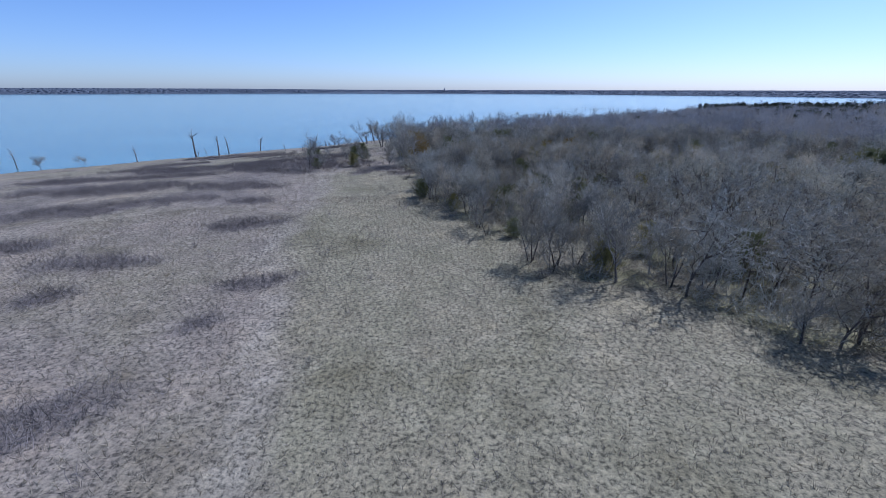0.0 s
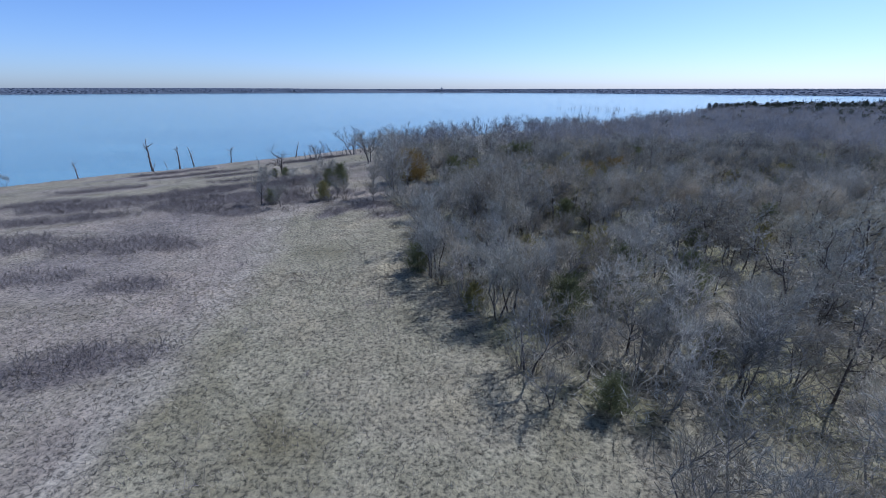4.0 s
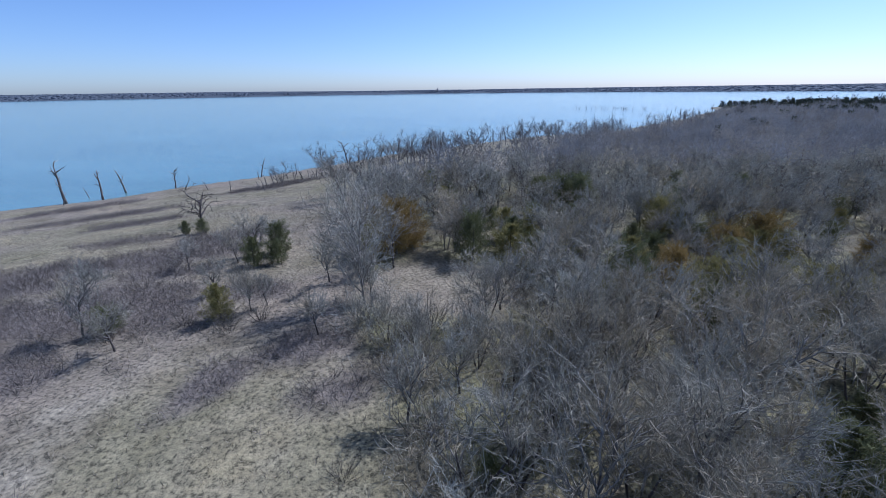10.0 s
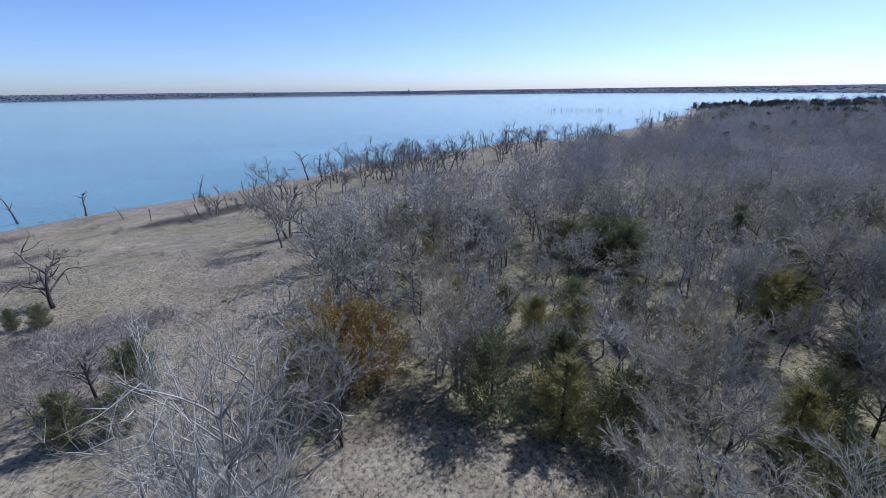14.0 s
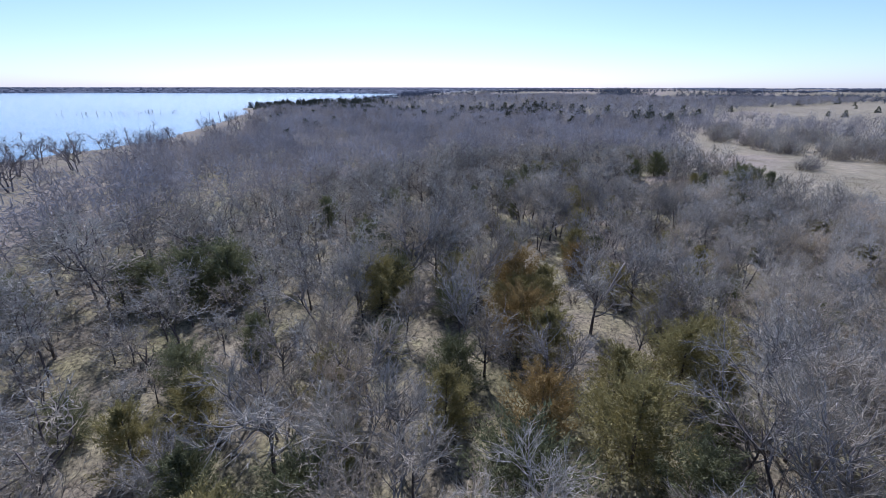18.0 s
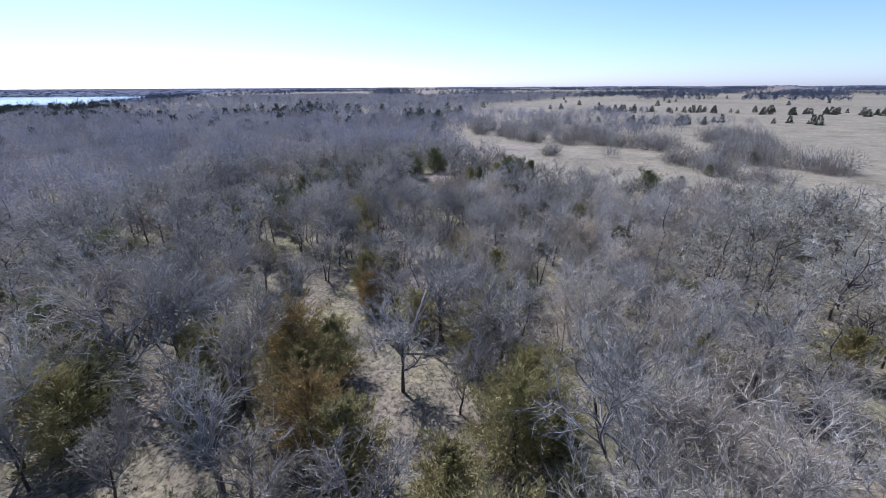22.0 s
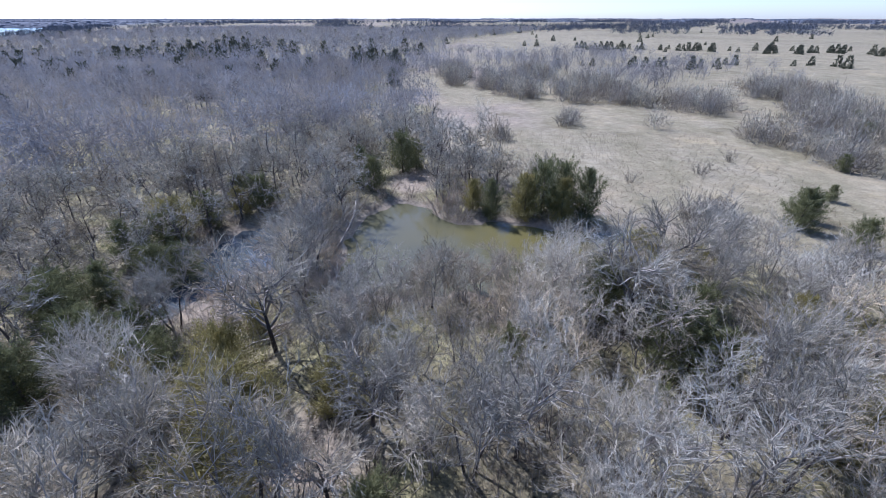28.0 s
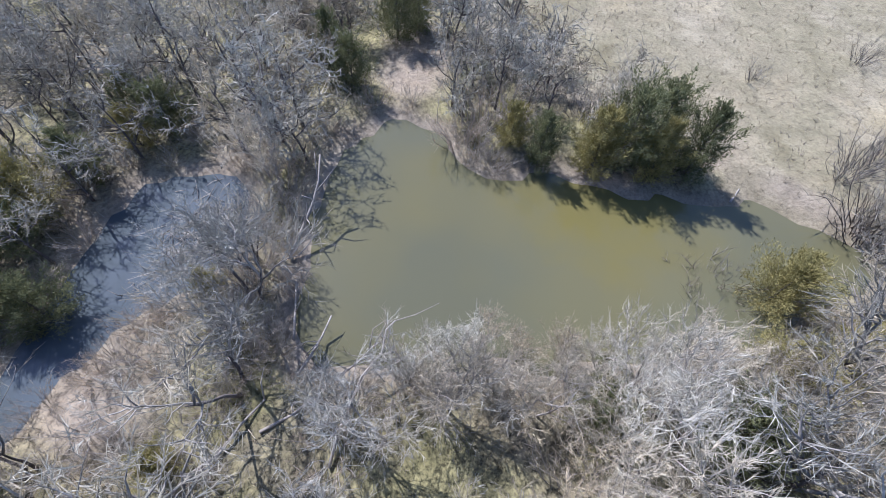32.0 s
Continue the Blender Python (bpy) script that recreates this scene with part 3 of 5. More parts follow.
def shrub_parts(seed, height, width, stems=22, twigs=16):
    rng = np.random.RandomState(seed)
    st, tp, tq = [], [], []
    for k in range(stems):
        w, o = rng.uniform(0, 2 * math.pi), rng.uniform(0, 1) ** 0.7
        foot = np.array([math.cos(w), math.sin(w), 0]) * width * 0.22 * o + np.array([0, 0, -0.1])
        d = unit(np.array([math.cos(w) * 0.9 * o, math.sin(w) * 0.9 * o, 1.0]) + rng.normal(0, 0.12, 3))
        length = height * rng.uniform(0.7, 1.1)
        bow = rng.normal(0, 0.09 * length, 3)
        mid = foot + d * length * 0.5 + bow
        end = mid + unit(d + rng.normal(0, 0.4, 3) - bow / length) * length * 0.5
        st.append(tube([foot, (foot + mid) / 2 + bow * 0.3, mid, (mid + end) / 2 + bow * 0.3, end], [0.02, 0.016, 0.013, 0.009, 0.003], 3))
        for _ in range(twigs):
            k2 = rng.uniform(0.25, 1.0)
            s = foot + (mid - foot) * k2 * 2 if k2 < 0.5 else mid + (end - mid) * (k2 * 2 - 1)
            e1 = s + unit(d + rng.normal(0, 0.6, 3)) * height * rng.uniform(0.08, 0.2)
            tp.append([s, e1, e1 + unit(d + rng.normal(0, 0.8, 3)) * height * rng.uniform(0.08, 0.2)])
    return [("stem_clump", join(st)), ("crown", ribbons(tp, rng.uniform(0.010, 0.02, len(tp)), rng))]


def snag_parts(seed, height, limbs=5, lean=0.07):
    rng = np.random.RandomState(seed)
    d = unit(np.array([rng.normal(0, lean), rng.normal(0, lean), 1]))
    pts = [np.array([0, 0, -0.4])]
    for k in range(5):
        d = unit(d + rng.normal(0, 0.07, 3))
        pts.append(pts[-1] + d * (height + 0.4) / 5)
    r = height * 0.034
    trunk = tube(pts, [r * 1.3, r, r * 0.85, r * 0.7, r * 0.5, r * 0.28], 6)
    arms = []
    for k in range(limbs):
        i = rng.randint(2, 5)
        s = pts[i] + (pts[i + 1] - pts[i]) * rng.uniform(0, 1)
        w = rng.uniform(0, 2 * math.pi)
        e = unit(np.array([math.cos(w), math.sin(w), rng.uniform(0.5, 1.6)]))
        length = height * rng.uniform(0.14, 0.36)
        m = s + e * length * 0.5
        q = m + unit(e + rng.normal(0, 0.35, 3)) * length * 0.5
        arms.append(tube([s, m, q], [r * 0.45, r * 0.32, r * 0.1], 4))
        if rng.uniform() < 0.6:
            q2 = m + unit(e + rng.normal(0, 0.7, 3)) * length * 0.4
            arms.append(tube([m, q2], [r * 0.25, r * 0.08], 3))
    return [("trunk", trunk)] + [("limb", a) for a in arms]


def place(x, y, turn, size=1.0, sink=0.0, tilt=0.0):
    return pose(x, y, float(ground_z(x, y)) - sink, tilt, 0, turn) @ Matrix.Diagonal((size, size, size, 1))


R = np.random.RandomState(11)


def spots(x0, x1, y0, y1, cell, chance, rng):
    """Uneven places on a jittered grid, kept by chance(x, y)."""
    xs, ys = np.meshgrid(np.arange(x0, x1, cell), np.arange(y0, y1, cell))
    xs = xs + rng.uniform(-0.48, 0.48, xs.shape) * cell
    ys = ys + rng.uniform(-0.48, 0.48, ys.shape) * cell
    xs, ys = xs.ravel(), ys.ravel()
    keep = rng.uniform(size=len(xs)) < chance(xs, ys)
    return np.stack([xs[keep], ys[keep]], 1)


# the stretch of the plan that is passed nearest
LINE = np.array([(1, 36), (-3, 84), (24, 90), (62, 94), (63, 78)], float)


# ---- evergreen cedars ----
CEDAR_KINDS = [("dark green red cedar with dense scaly foliage", M_CEDAR, cedar_parts(31, 4.0, 3.1)), ("dark green red cedar with dense scaly foliage", M_CEDAR, cedar_parts(32, 4.0, 4.0, 72, 0.7)),
               ("olive-green red cedar with ragged winter foliage", M_CEDAR_OLIVE, cedar_parts(33, 4.0, 3.2)), ("olive-green red cedar with ragged winter foliage", M_CEDAR_OLIVE, cedar_parts(34, 4.0, 4.1, 72, 0.7)),
               ("rust-bronze red cedar among bare trees", M_CEDAR_RUST, cedar_parts(35, 4.0, 3.5, 66, 0.55))]
cedar_first = {}


def cedar(kind, x, y, height, fat=1.0):
    label, mat, geo = CEDAR_KINDS[kind]
    fat = min(fat, 1.1)
    m = place(x, y, R.uniform(0, 360)) @ Matrix.Diagonal((height / 4 * fat, height / 4 * fat, height / 4, 1))
    if kind not in cedar_first:
        cedar_first[kind] = thing_from("cedar_tree", geo, {"trunk": M_BARK, "foliage": mat}, label, "tree", "evergreen cedars")
        cedar_first[kind].matrix_basis = m
        return
    src = cedar_first[kind]
    made = copy_thing(src, Matrix())
    made.matrix_basis = m


CEDARS = [
    (2, -20.3, 86.3, 2.9, 1), (0, -22.6, 96.8, 3, 1.1), (1, -20.6, 97.4, 2.2, 1.3), (1, -27.2, 84.6, 2, 1.4), (1, -21.6, 100.6, 3.2, 1), (1, -35.6, 110.5, 1.8, 1.6), (0, -37.6, 110.2, 1.9, 1), (2, -12.2, 99.6, 3.2, 1),
    (1, -1.8, 97.6, 4.6, 0.9), (2, 1.5, 96.4, 4.2, 1.2), (1, 4.2, 95.6, 3.6, 1.2), (0, 2, 99, 4, 1), (1, 8.2, 121, 3.4, 1.3), (1, 2, 125, 3.6, 1.1), (0, 29.3, 124, 4.2, 1.2), (3, 18.6, 105.4, 4.2, 1.1),
    (1, 12.4, 58, 3.8, 0.9), (2, 10.8, 62, 3.4, 0.9), (1, 6.8, 52.6, 3.4, 1.1), (0, 16.4, 56, 4.2, 1.1), (2, 19.2, 40, 3.4, 1), (1, 26, 36, 3.6, 1.1), (0, 11, 72, 4, 1.2), (1, -4.2, 61, 2.6, 1.2),
    (0, 77.9, 91.0, 4.0, 0.8), (2, 77.7, 88.0, 4.6, 0.9), (1, 78.4, 86.4, 5.0, 0.85), (2, 77.4, 84.8, 4.2, 0.85), (0, 77.7, 82.6, 4.8, 0.85), (1, 79.4, 84.4, 4.6, 0.9), (2, 79.2, 92.6, 3.2, 0.9), (0, 74.4, 115.2, 4.4, 1.2),
    (3, 72, 116.6, 4.6, 1.2), (1, 69.8, 116, 4.2, 1.3), (1, 78.6, 112.4, 4.2, 1), (2, 77.2, 113.8, 3.6, 1), (0, 85.4, 104.4, 4.6, 0.7), (1, 84, 102.8, 3.6, 0.8), (1, 90.4, 100.6, 4.6, 0.9), (0, 92, 99.2, 3.8, 0.9),
    (3, 69.8, 80.6, 3.4, 1), (2, 71.2, 79, 2.8, 1), (3, 65.4, 82.6, 3.2, 1.3), (1, 63.2, 85.2, 3.6, 1.1), (2, 66.8, 78.4, 3.2, 1.2), (2, 45.4, 100.2, 3.4, 1.1), (3, 54.6, 103.4, 3.6, 1.1), (3, 42.8, 90, 3.2, 0.9),
    (3, 54.4, 77.8, 3.8, 1), (2, 48.6, 75.2, 3.6, 1.1), (3, 57.2, 105, 3.4, 1), (2, 55, 108, 3.4, 1.2), (0, 58.6, 110.2, 3.6, 1.1), (1, 62, 117.4, 4, 1.3), (1, 55.6, 115.6, 3.8, 1.3), (0, 50, 117, 4, 1.2),
    (1, 43, 112, 3.8, 1.3), (0, 76.4, 64.8, 3.9, 1.35), (1, 78.4, 63.0, 2.6, 1.2), (0, 92.8, 48.8, 2.2, 1.1), (2, 69.4, 56.2, 3, 1), (1, 72.6, 62.6, 2.6, 1.2), (1, 108, 34, 2.6, 1.2), (0, 118, 28, 3, 1.1),
    (2, 36.6, 97.2, 3.6, 1.1), (1, 24.6, 112.4, 4.2, 1.2), (0, 36, 118, 4, 1.3), (1, 5.4, 106.6, 3.2, 1.2), (2, 24.4, 103.4, 3.4, 1), (2, 7, 86, 3.4, 1), (2, 60.6, 76, 3, 1.1), (1, -4.4, 125.2, 3.6, 1.3),
    (0, 0.7, 124.6, 3.4, 1), (1, -8.1, 131.4, 3.6, 1.2), (1, 10.8, 116.8, 4.4, 1.3), (0, 13.4, 115.8, 3.8, 1), (1, 9, 119.6, 3.6, 1.1), (0, 37.2, 121.2, 4.2, 1.2), (1, 58.6, 113.6, 3.8, 1.1), (0, 22.7, 110.4, 3.6, 1),
    (2, -5.1, 116.8, 3.4, 1.1), (2, -10.9, 117.5, 3, 1.1), (2, 1.8, 103.6, 3.8, 0.9), (3, 23.4, 101.5, 3.8, 1.2), (2, 36.6, 97.6, 3.2, 1), (2, 61.8, 72.4, 3, 1.1), (1, 59.6, 82.6, 3.6, 1.3),
    (0, 58, 81, 3.4, 1.2), (3, 55.8, 115.4, 3.2, 1.2), (1, 66.4, 114.8, 3.4, 1.2), (0, 63, 115.6, 4.2, 1.3), (1, 60.2, 116.2, 4.4, 1.3), (0, 68.2, 117.8, 4.6, 1.2), (1, 58.2, 113.2, 3.6, 1.2), (2, 68, 106.2, 2.2, 1),
    (0, 80.2, 115.2, 4, 1.1), (4, -9.4, 99.4, 5.4, 1.35), (4, -8.2, 101.0, 4.2, 1.2), (4, 24.4, 97.6, 4.6, 1.3), (2, 25.4, 95.8, 4, 1.2), (3, 23, 96.4, 3.6, 1.1), (2, 27.6, 88.2, 4.4, 0.9), (3, 20.6, 86.0, 4.4, 1.0),
    (3, 23.6, 85.2, 3.8, 1.0), (2, 21.6, 84.6, 3.6, 1.2), (4, 19.6, 94.6, 4.2, 1.0), (3, 14.4, 86.8, 4.4, 1.0), (4, 13.4, 90.6, 3.8, 1.0), (2, 17.4, 88.4, 4, 1.2), (2, 11.6, 94.6, 3.6, 1.2), (2, 9.4, 99.8, 3.8, 1.2),
    (1, 12.9, 84.3, 3.6, 1.2), (4, 33.4, 96.2, 3, 1), (2, 32.4, 87.4, 3.8, 1), (3, 31, 92.2, 3, 1.1), (1, 9.2, 89.4, 4.6, 1.1), (2, 18.8, 92.6, 4.2, 1.2), (1, 20.4, 105.8, 3.6, 1.1), (1, 12.8, 115.4, 4.6, 1.3),
    (3, 51.0, 102.2, 3.6, 1.2), (1, 56.5, 108.4, 3.2, 1.1), (1, 66.5, 113.0, 4.0, 1.1), (2, 55.1, 105.5, 2.8, 1.2), (2, 54.5, 102.2, 3.0, 1.0), (2, 60.5, 73.3, 2.6, 1.1), (2, 61.8, 74.7, 3.0, 1.2), (1, 58.2, 82.4, 3.6, 1.6),
    (1, 55.2, 113.8, 4.2, 1.4), (1, 51.6, 113.1, 3.8, 1.3), (2, 39.5, 87.3, 3.4, 1.1), (1, 42.4, 89.2, 3.0, 1.2), (2, 48.8, 74.2, 3.0, 1.2), (1, 65.1, 56.1, 3.4, 1.1), (2, 51.3, 122.1, 4.0, 1.3),
    (0, 83.2, 57.1, 1.8, 1.1), (2, 62.9, 47.9, 3.2, 1.1),
    (0, 13.4, 121.4, 4, 1.2), (1, 34.6, 119.2, 4.4, 1.2), (2, 4.6, 103.7, 3.4, 1.2),
]
CEDARS = [(k, x, y, h * 0.78, fat * 0.98) if y > 111 and x > 40 else (k, x, y, h, fat) for k, x, y, h, fat in CEDARS]
young = spots(-6, 72, 26, 126, 7.0, lambda x, y: 0.75 * (wood(x, y) > 0.5), np.random.RandomState(77))
young = young[np.argsort(edge_distance(LINE, young[:, 0], young[:, 1], False))[:75]]
young = [p for p in young if min(math.hypot(p[0] - c[1], p[1] - c[2]) for c in CEDARS) > 2.6]
CEDARS += [(k % 3, float(x), float(y), 1.9 + 1.5 * (k * 0.618 % 1), 1.25 + 0.35 * (k * 0.414 % 1)) for k, (x, y) in enumerate(young)]
for row in CEDARS:
    cedar(*row)

# ---- bare trees, the nearest as things ----
TREE_KINDS = []
for seed, sp, le, kd, low, girth in ((41, 0.85, 1, (8, 8, 4), 0.42, 0.017), (42, 0.72, 3, (2, 9, 5), 0.12, 0.013), (43, 0.72, 2, (4, 8, 4), 0.25, 0.015),
                                     (44, 0.66, 3, (2, 9, 5), 0.15, 0.0105), (45, 0.66, 1, (8, 8, 4), 0.40, 0.016), (46, 0.68, 2, (4, 8, 4), 0.2, 0.0115)):
    TREE_KINDS.append(fitted(bare_tree_parts(seed, 6.0, sp, le, 0.2, kd, 14, girth, low=low), 6.0))
LABELS = ["leafless grey tree with spreading crown of fine twigs", "leafless many-stemmed tree standing in dry woodland grass", "leafless forked tree with a grey twiggy crown",
          "low wide leafless tree with several leaning stems", "slender leafless tree with upright twigs", "leafless pale-barked tree with tangled twigs"]
tree_first = []
for k, geo in enumerate(TREE_KINDS):
    pale = k in (3, 5)
    mats = woody(M_BARK_PALE if pale else M_BARK, M_TWIG_PALE if pale else M_TWIG)
    if not pale:
        # Limbs wear the sun-brightened bark colour; trunks keep the dark one
        mats["limb"] = M_BARK_SUNLIT
    tree_first.append(thing_from("bare_tree", geo, mats, LABELS[k], "tree", "bare woodland trees"))

pts = spots(-60, 190, 10, 290, 2.6, lambda x, y: 0.95 * wood(x, y) * (1 - 0.3 * floor_open(x, y)), np.random.RandomState(3))
gap = np.min([np.hypot(pts[:, 0] - c[1], pts[:, 1] - c[2]) / (0.36 * c[3] * c[4]) for c in CEDARS], axis=0)
pts = pts[gap > 1.0]
dist = edge_distance(LINE, pts[:, 0], pts[:, 1], False)
order = np.argsort(dist)
near, rest = pts[order[:300]], pts[order[300:]]


def tree_height(x, y, rng):
    h = 5.1 + 1.4 * ripple(x, y, 31, 7) + rng.uniform(-1.0, 1.6, np.shape(x))
    return np.clip(h, 2.8, 8.0)


hs = tree_height(near[:, 0], near[:, 1], R)
for k, ((x, y), h) in enumerate(zip(near, hs)):
    kind = R.randint(0, 6)
    if ((x > 55 and y < 103) or (x > 27 and 58 < y < 90)) and R.uniform() < 0.8:
        kind = (3, 5)[k % 2]
    elif x < 8 and y < 84:
        kind = (1, 1, 2, 4)[k % 4]
    elif floor_open(x, y) > 0.5:
        kind = (0, 4, 2)[k % 3]
    m = place(x, y, R.uniform(0, 360), h / 6.0)
    if k < 6:
        tree_first[k].matrix_basis = m
    else:
        copy_thing(tree_first[kind], Matrix()).matrix_basis = m

# ---- the single trees that stand out ----
white = thing_from("bare_tree", fitted(bare_tree_parts(79, 11, 0.9, 1, 0.25, (16, 8, 6), 8, 0.013, twig_w=0.019, low=0.15, rise=0.16, crook=0.15), 11.0), woody(M_BARK_PALE, M_TWIG_PALE), "tall pale leafless tree at the edge of a grassy glade", "tree")
white.matrix_basis = place(-10.4, 88.9, 40) @ Matrix.Diagonal((0.68, 0.68, 0.95, 1))
lone = thing_from("bare_tree", fitted(bare_tree_parts(78, 6.4, 1.5, 1, 0.2, (7, 4, 3), 4, 0.026, 0.0, 0.025, 0.24, 0.09), 6.3), woody(M_BARK, M_BRUSH), "lone dark gnarled tree with crooked spreading boughs", "tree")
lone.matrix_basis = place(-37.6, 114.0, 120) @ Matrix.Diagonal((1.35, 1.35, 1, 1))
for x, y, h, turn in ((-23.6, 100.0, 4.8, 10), (-25.2, 82.4, 3.6, 80), (-28.6, 84.0, 5.6, 200), (-17.8, 88.4, 3.2, 50), (-18.6, 87.4, 3.8, 300), (-24.6, 97.6, 3.8, 20), (-14.2, 92.6, 5.0, 90), (-28.6, 96.2, 3.4, 130),
                      (-23.0, 90.4, 3.0, 220), (-22.6, 128.6, 8.0, 0), (-24.2, 104.6, 3.0, 30), (20.3, 31.6, 3.4, 100), (22.6, 24.6, 3.9, 10), (4.2, 44.0, 2.8, 40), (-12.6, 84.2, 3.8, 70), (72.6, 74.6, 3.0, 0), (73.9, 73.8, 3.6, 120), (74.6, 73.2, 3.0, 200), (9.2, 34.4, 3.4, 210), (14.0, 34.6, 4.0, 10), (-131, 116, 6, 20), (-139, 108, 5, 70), (-125, 124, 4.5, 90), (-146, 104, 6, 200), (-117, 130, 4, 40), (-152, 96, 5, 140), (-24, 205, 7, 10), (-30, 214, 6, 60), (-14, 220, 7, 200), (-20, 196, 6, 100)):
    copy_thing(tree_first[(0, 2, 4)[int(h * 10) % 3]], Matrix()).matrix_basis = place(x, y, turn, h / 6.0)

for k in range(16):
    x, y = 64.6 + 0.9 * math.sin(k * 2.1), 78.5 + 1.25 * k
    copy_thing(tree_first[(3, 5)[k % 2]], Matrix()).matrix_basis = place(x, y, 47 * k, (3.4 + 1.6 * (k * 0.618 % 1)) / 6.0)

for k in range(10):
    x, y = 66.3 + 0.4 * math.sin(k * 2.7), 80.0 + 1.8 * k
    copy_thing(tree_first[(5, 3)[k % 2]], Matrix()).matrix_basis = place(x, y, 71 * k, (2.2 + 1.0 * (k * 0.618 % 1)) / 6.0)

# ---- dead trees along the lake ----
SNAG_KINDS = [snag_parts(61, 7, 8), snag_parts(62, 7, 5, 0.2), snag_parts(63, 7, 2, 0.08), snag_parts(64, 7, 10, 0.15)]
snag_first = [thing_from("dead_tree", g, woody(M_DEAD, M_DEAD), "bleached dead tree with broken limbs on the lake shore", "dead tree", "dead shore trees") for g in SNAG_KINDS]
SNAGS = [(-97, 166, 9, 0), (-89.5, 168, 7.2, 3), (-90.5, 177, 7.2, 1), (-80, 181.5, 5.5, 3), (-94, 162, 3, 2), (-96.4, 172, 3, 2), (-110, 153, 5, 0), (-50.0, 158.0, 2.4, 2), (-49.2, 160.5, 3.3, 2), (-48.5, 163.0, 3.0, 2), (-47.8, 161.5, 2.7, 2), (-47.0, 164.0, 2.4, 2), (-46.2, 162.5, 3.3, 2), (-45.5, 165.0, 3.0, 2), (-44.8, 167.5, 2.7, 2), (-44.0, 166.0, 2.4, 2), (-43.2, 168.5, 3.3, 2), (-42.5, 167.0, 3.0, 2), (-41.8, 169.5, 2.7, 2), (-41.0, 172.0, 2.4, 2), (-40.2, 170.5, 3.3, 2), (-39.5, 173.0, 3.0, 2), (-38.8, 171.5, 2.7, 2), (-38.0, 174.0, 2.4, 2), (-37.2, 176.5, 3.3, 2), (-36.5, 175.0, 3.0, 2), (-35.8, 177.5, 2.7, 2), (-60, 180, 3.0, 2), (-62, 186, 6, 2), (-52, 188, 3.5, 1), (-40, 205, 8, 3),
         (-66, 164, 3, 2), (-58, 160, 2.6, 1), (-46, 152, 3, 2), (-36, 170, 3.5, 2), (-140, 140, 6, 0), (-150, 126, 7, 3), (-158, 120, 6, 0), (-147, 131, 5, 1), (-176, 102, 7, 3), (-190, 96, 6, 0)]
srng = np.random.RandomState(21)
SHORE_KINDS = [fitted(bare_tree_parts(seed, 8, sp, le, 0.25, kd, 7, 0.02, twig_w=0.03, rise=0.1, crook=0.2), 8) for seed, sp, le, kd in ((91, 0.95, 1, (7, 5, 3)), (92, 0.9, 2, (4, 5, 3)), (93, 0.8, 2, (4, 5, 3)))]
shore_first = [thing_from("shore_tree", g, woody(M_DEAD, M_BRUSH), "weathered dark tree with bare forked limbs near the lake", "tree", "weathered shore trees") for g in SHORE_KINDS]
SHORE_TREES = [(-8.5, 183, 9), (0, 190.6, 10), (3, 193, 8.5), (16.4, 208, 9), (35, 195, 8), (47.5, 209, 8), (77, 213, 8), (111, 208, 8), (-15, 185, 8), (-9, 187, 9), (-4.6, 190, 8), (-18, 192, 7), (-12, 195, 9), (-6, 199, 7), (15.5, 201, 8), (31, 219, 8), (34, 192, 8), (45, 201, 8), (66, 220, 9), (75, 218, 8), (-23, 133, 8), (-28, 180, 6), (-20, 178, 7)]
near_shore = spots(-40, 240, 160, 520, 14, lambda x, y: 0.55 * (signed(LAKE, x, y) > 6) * (signed(LAKE, x, y) < 62), np.random.RandomState(22))
for k, (x, y, h) in enumerate(SHORE_TREES + [(x, y, srng.uniform(5.5, 9.5)) for x, y in near_shore[:45]]):
    m = place(x, y, srng.uniform(0, 360), h / 7.4)
    if k < 3:
        shore_first[k].matrix_basis = m
    else:
        copy_thing(shore_first[k % 3], Matrix()).matrix_basis = m
for _ in range(20):
    k = srng.uniform(0, 1)
    SNAGS.append((-34 + 34 * k + srng.normal(0, 4), 202 + 42 * k + srng.normal(0, 5), srng.uniform(3.5, 7), srng.randint(0, 4)))
for _ in range(28):
    x = srng.uniform(0, 250)
    SNAGS.append((x, np.interp(x, SHORE[:, 0], SHORE[:, 1]) + srng.normal(-2, 11), srng.uniform(4, 9), srng.randint(0, 4)))
for k, (x, y, h, kind) in enumerate(SNAGS):
    y = y - 9 if x < -70 else y
    m = place(x, y, srng.uniform(0, 360), h / 7)
    if k < 4:
        snag_first[k].matrix_basis = m
    else:
        copy_thing(snag_first[kind], Matrix()).matrix_basis = m
for _ in range(30):
    k = srng.uniform(0, 1)
    copy_thing(snag_first[2], Matrix()).matrix_basis = pose(125 + 95 * k + srng.normal(0, 8), 610 - 45 * k + srng.normal(0, 10), LAKE_Z - 1.5, 0, 0, srng.uniform(0, 360)) @ Matrix.Diagonal((0.9, 0.9, srng.uniform(0.5, 0.9), 1))

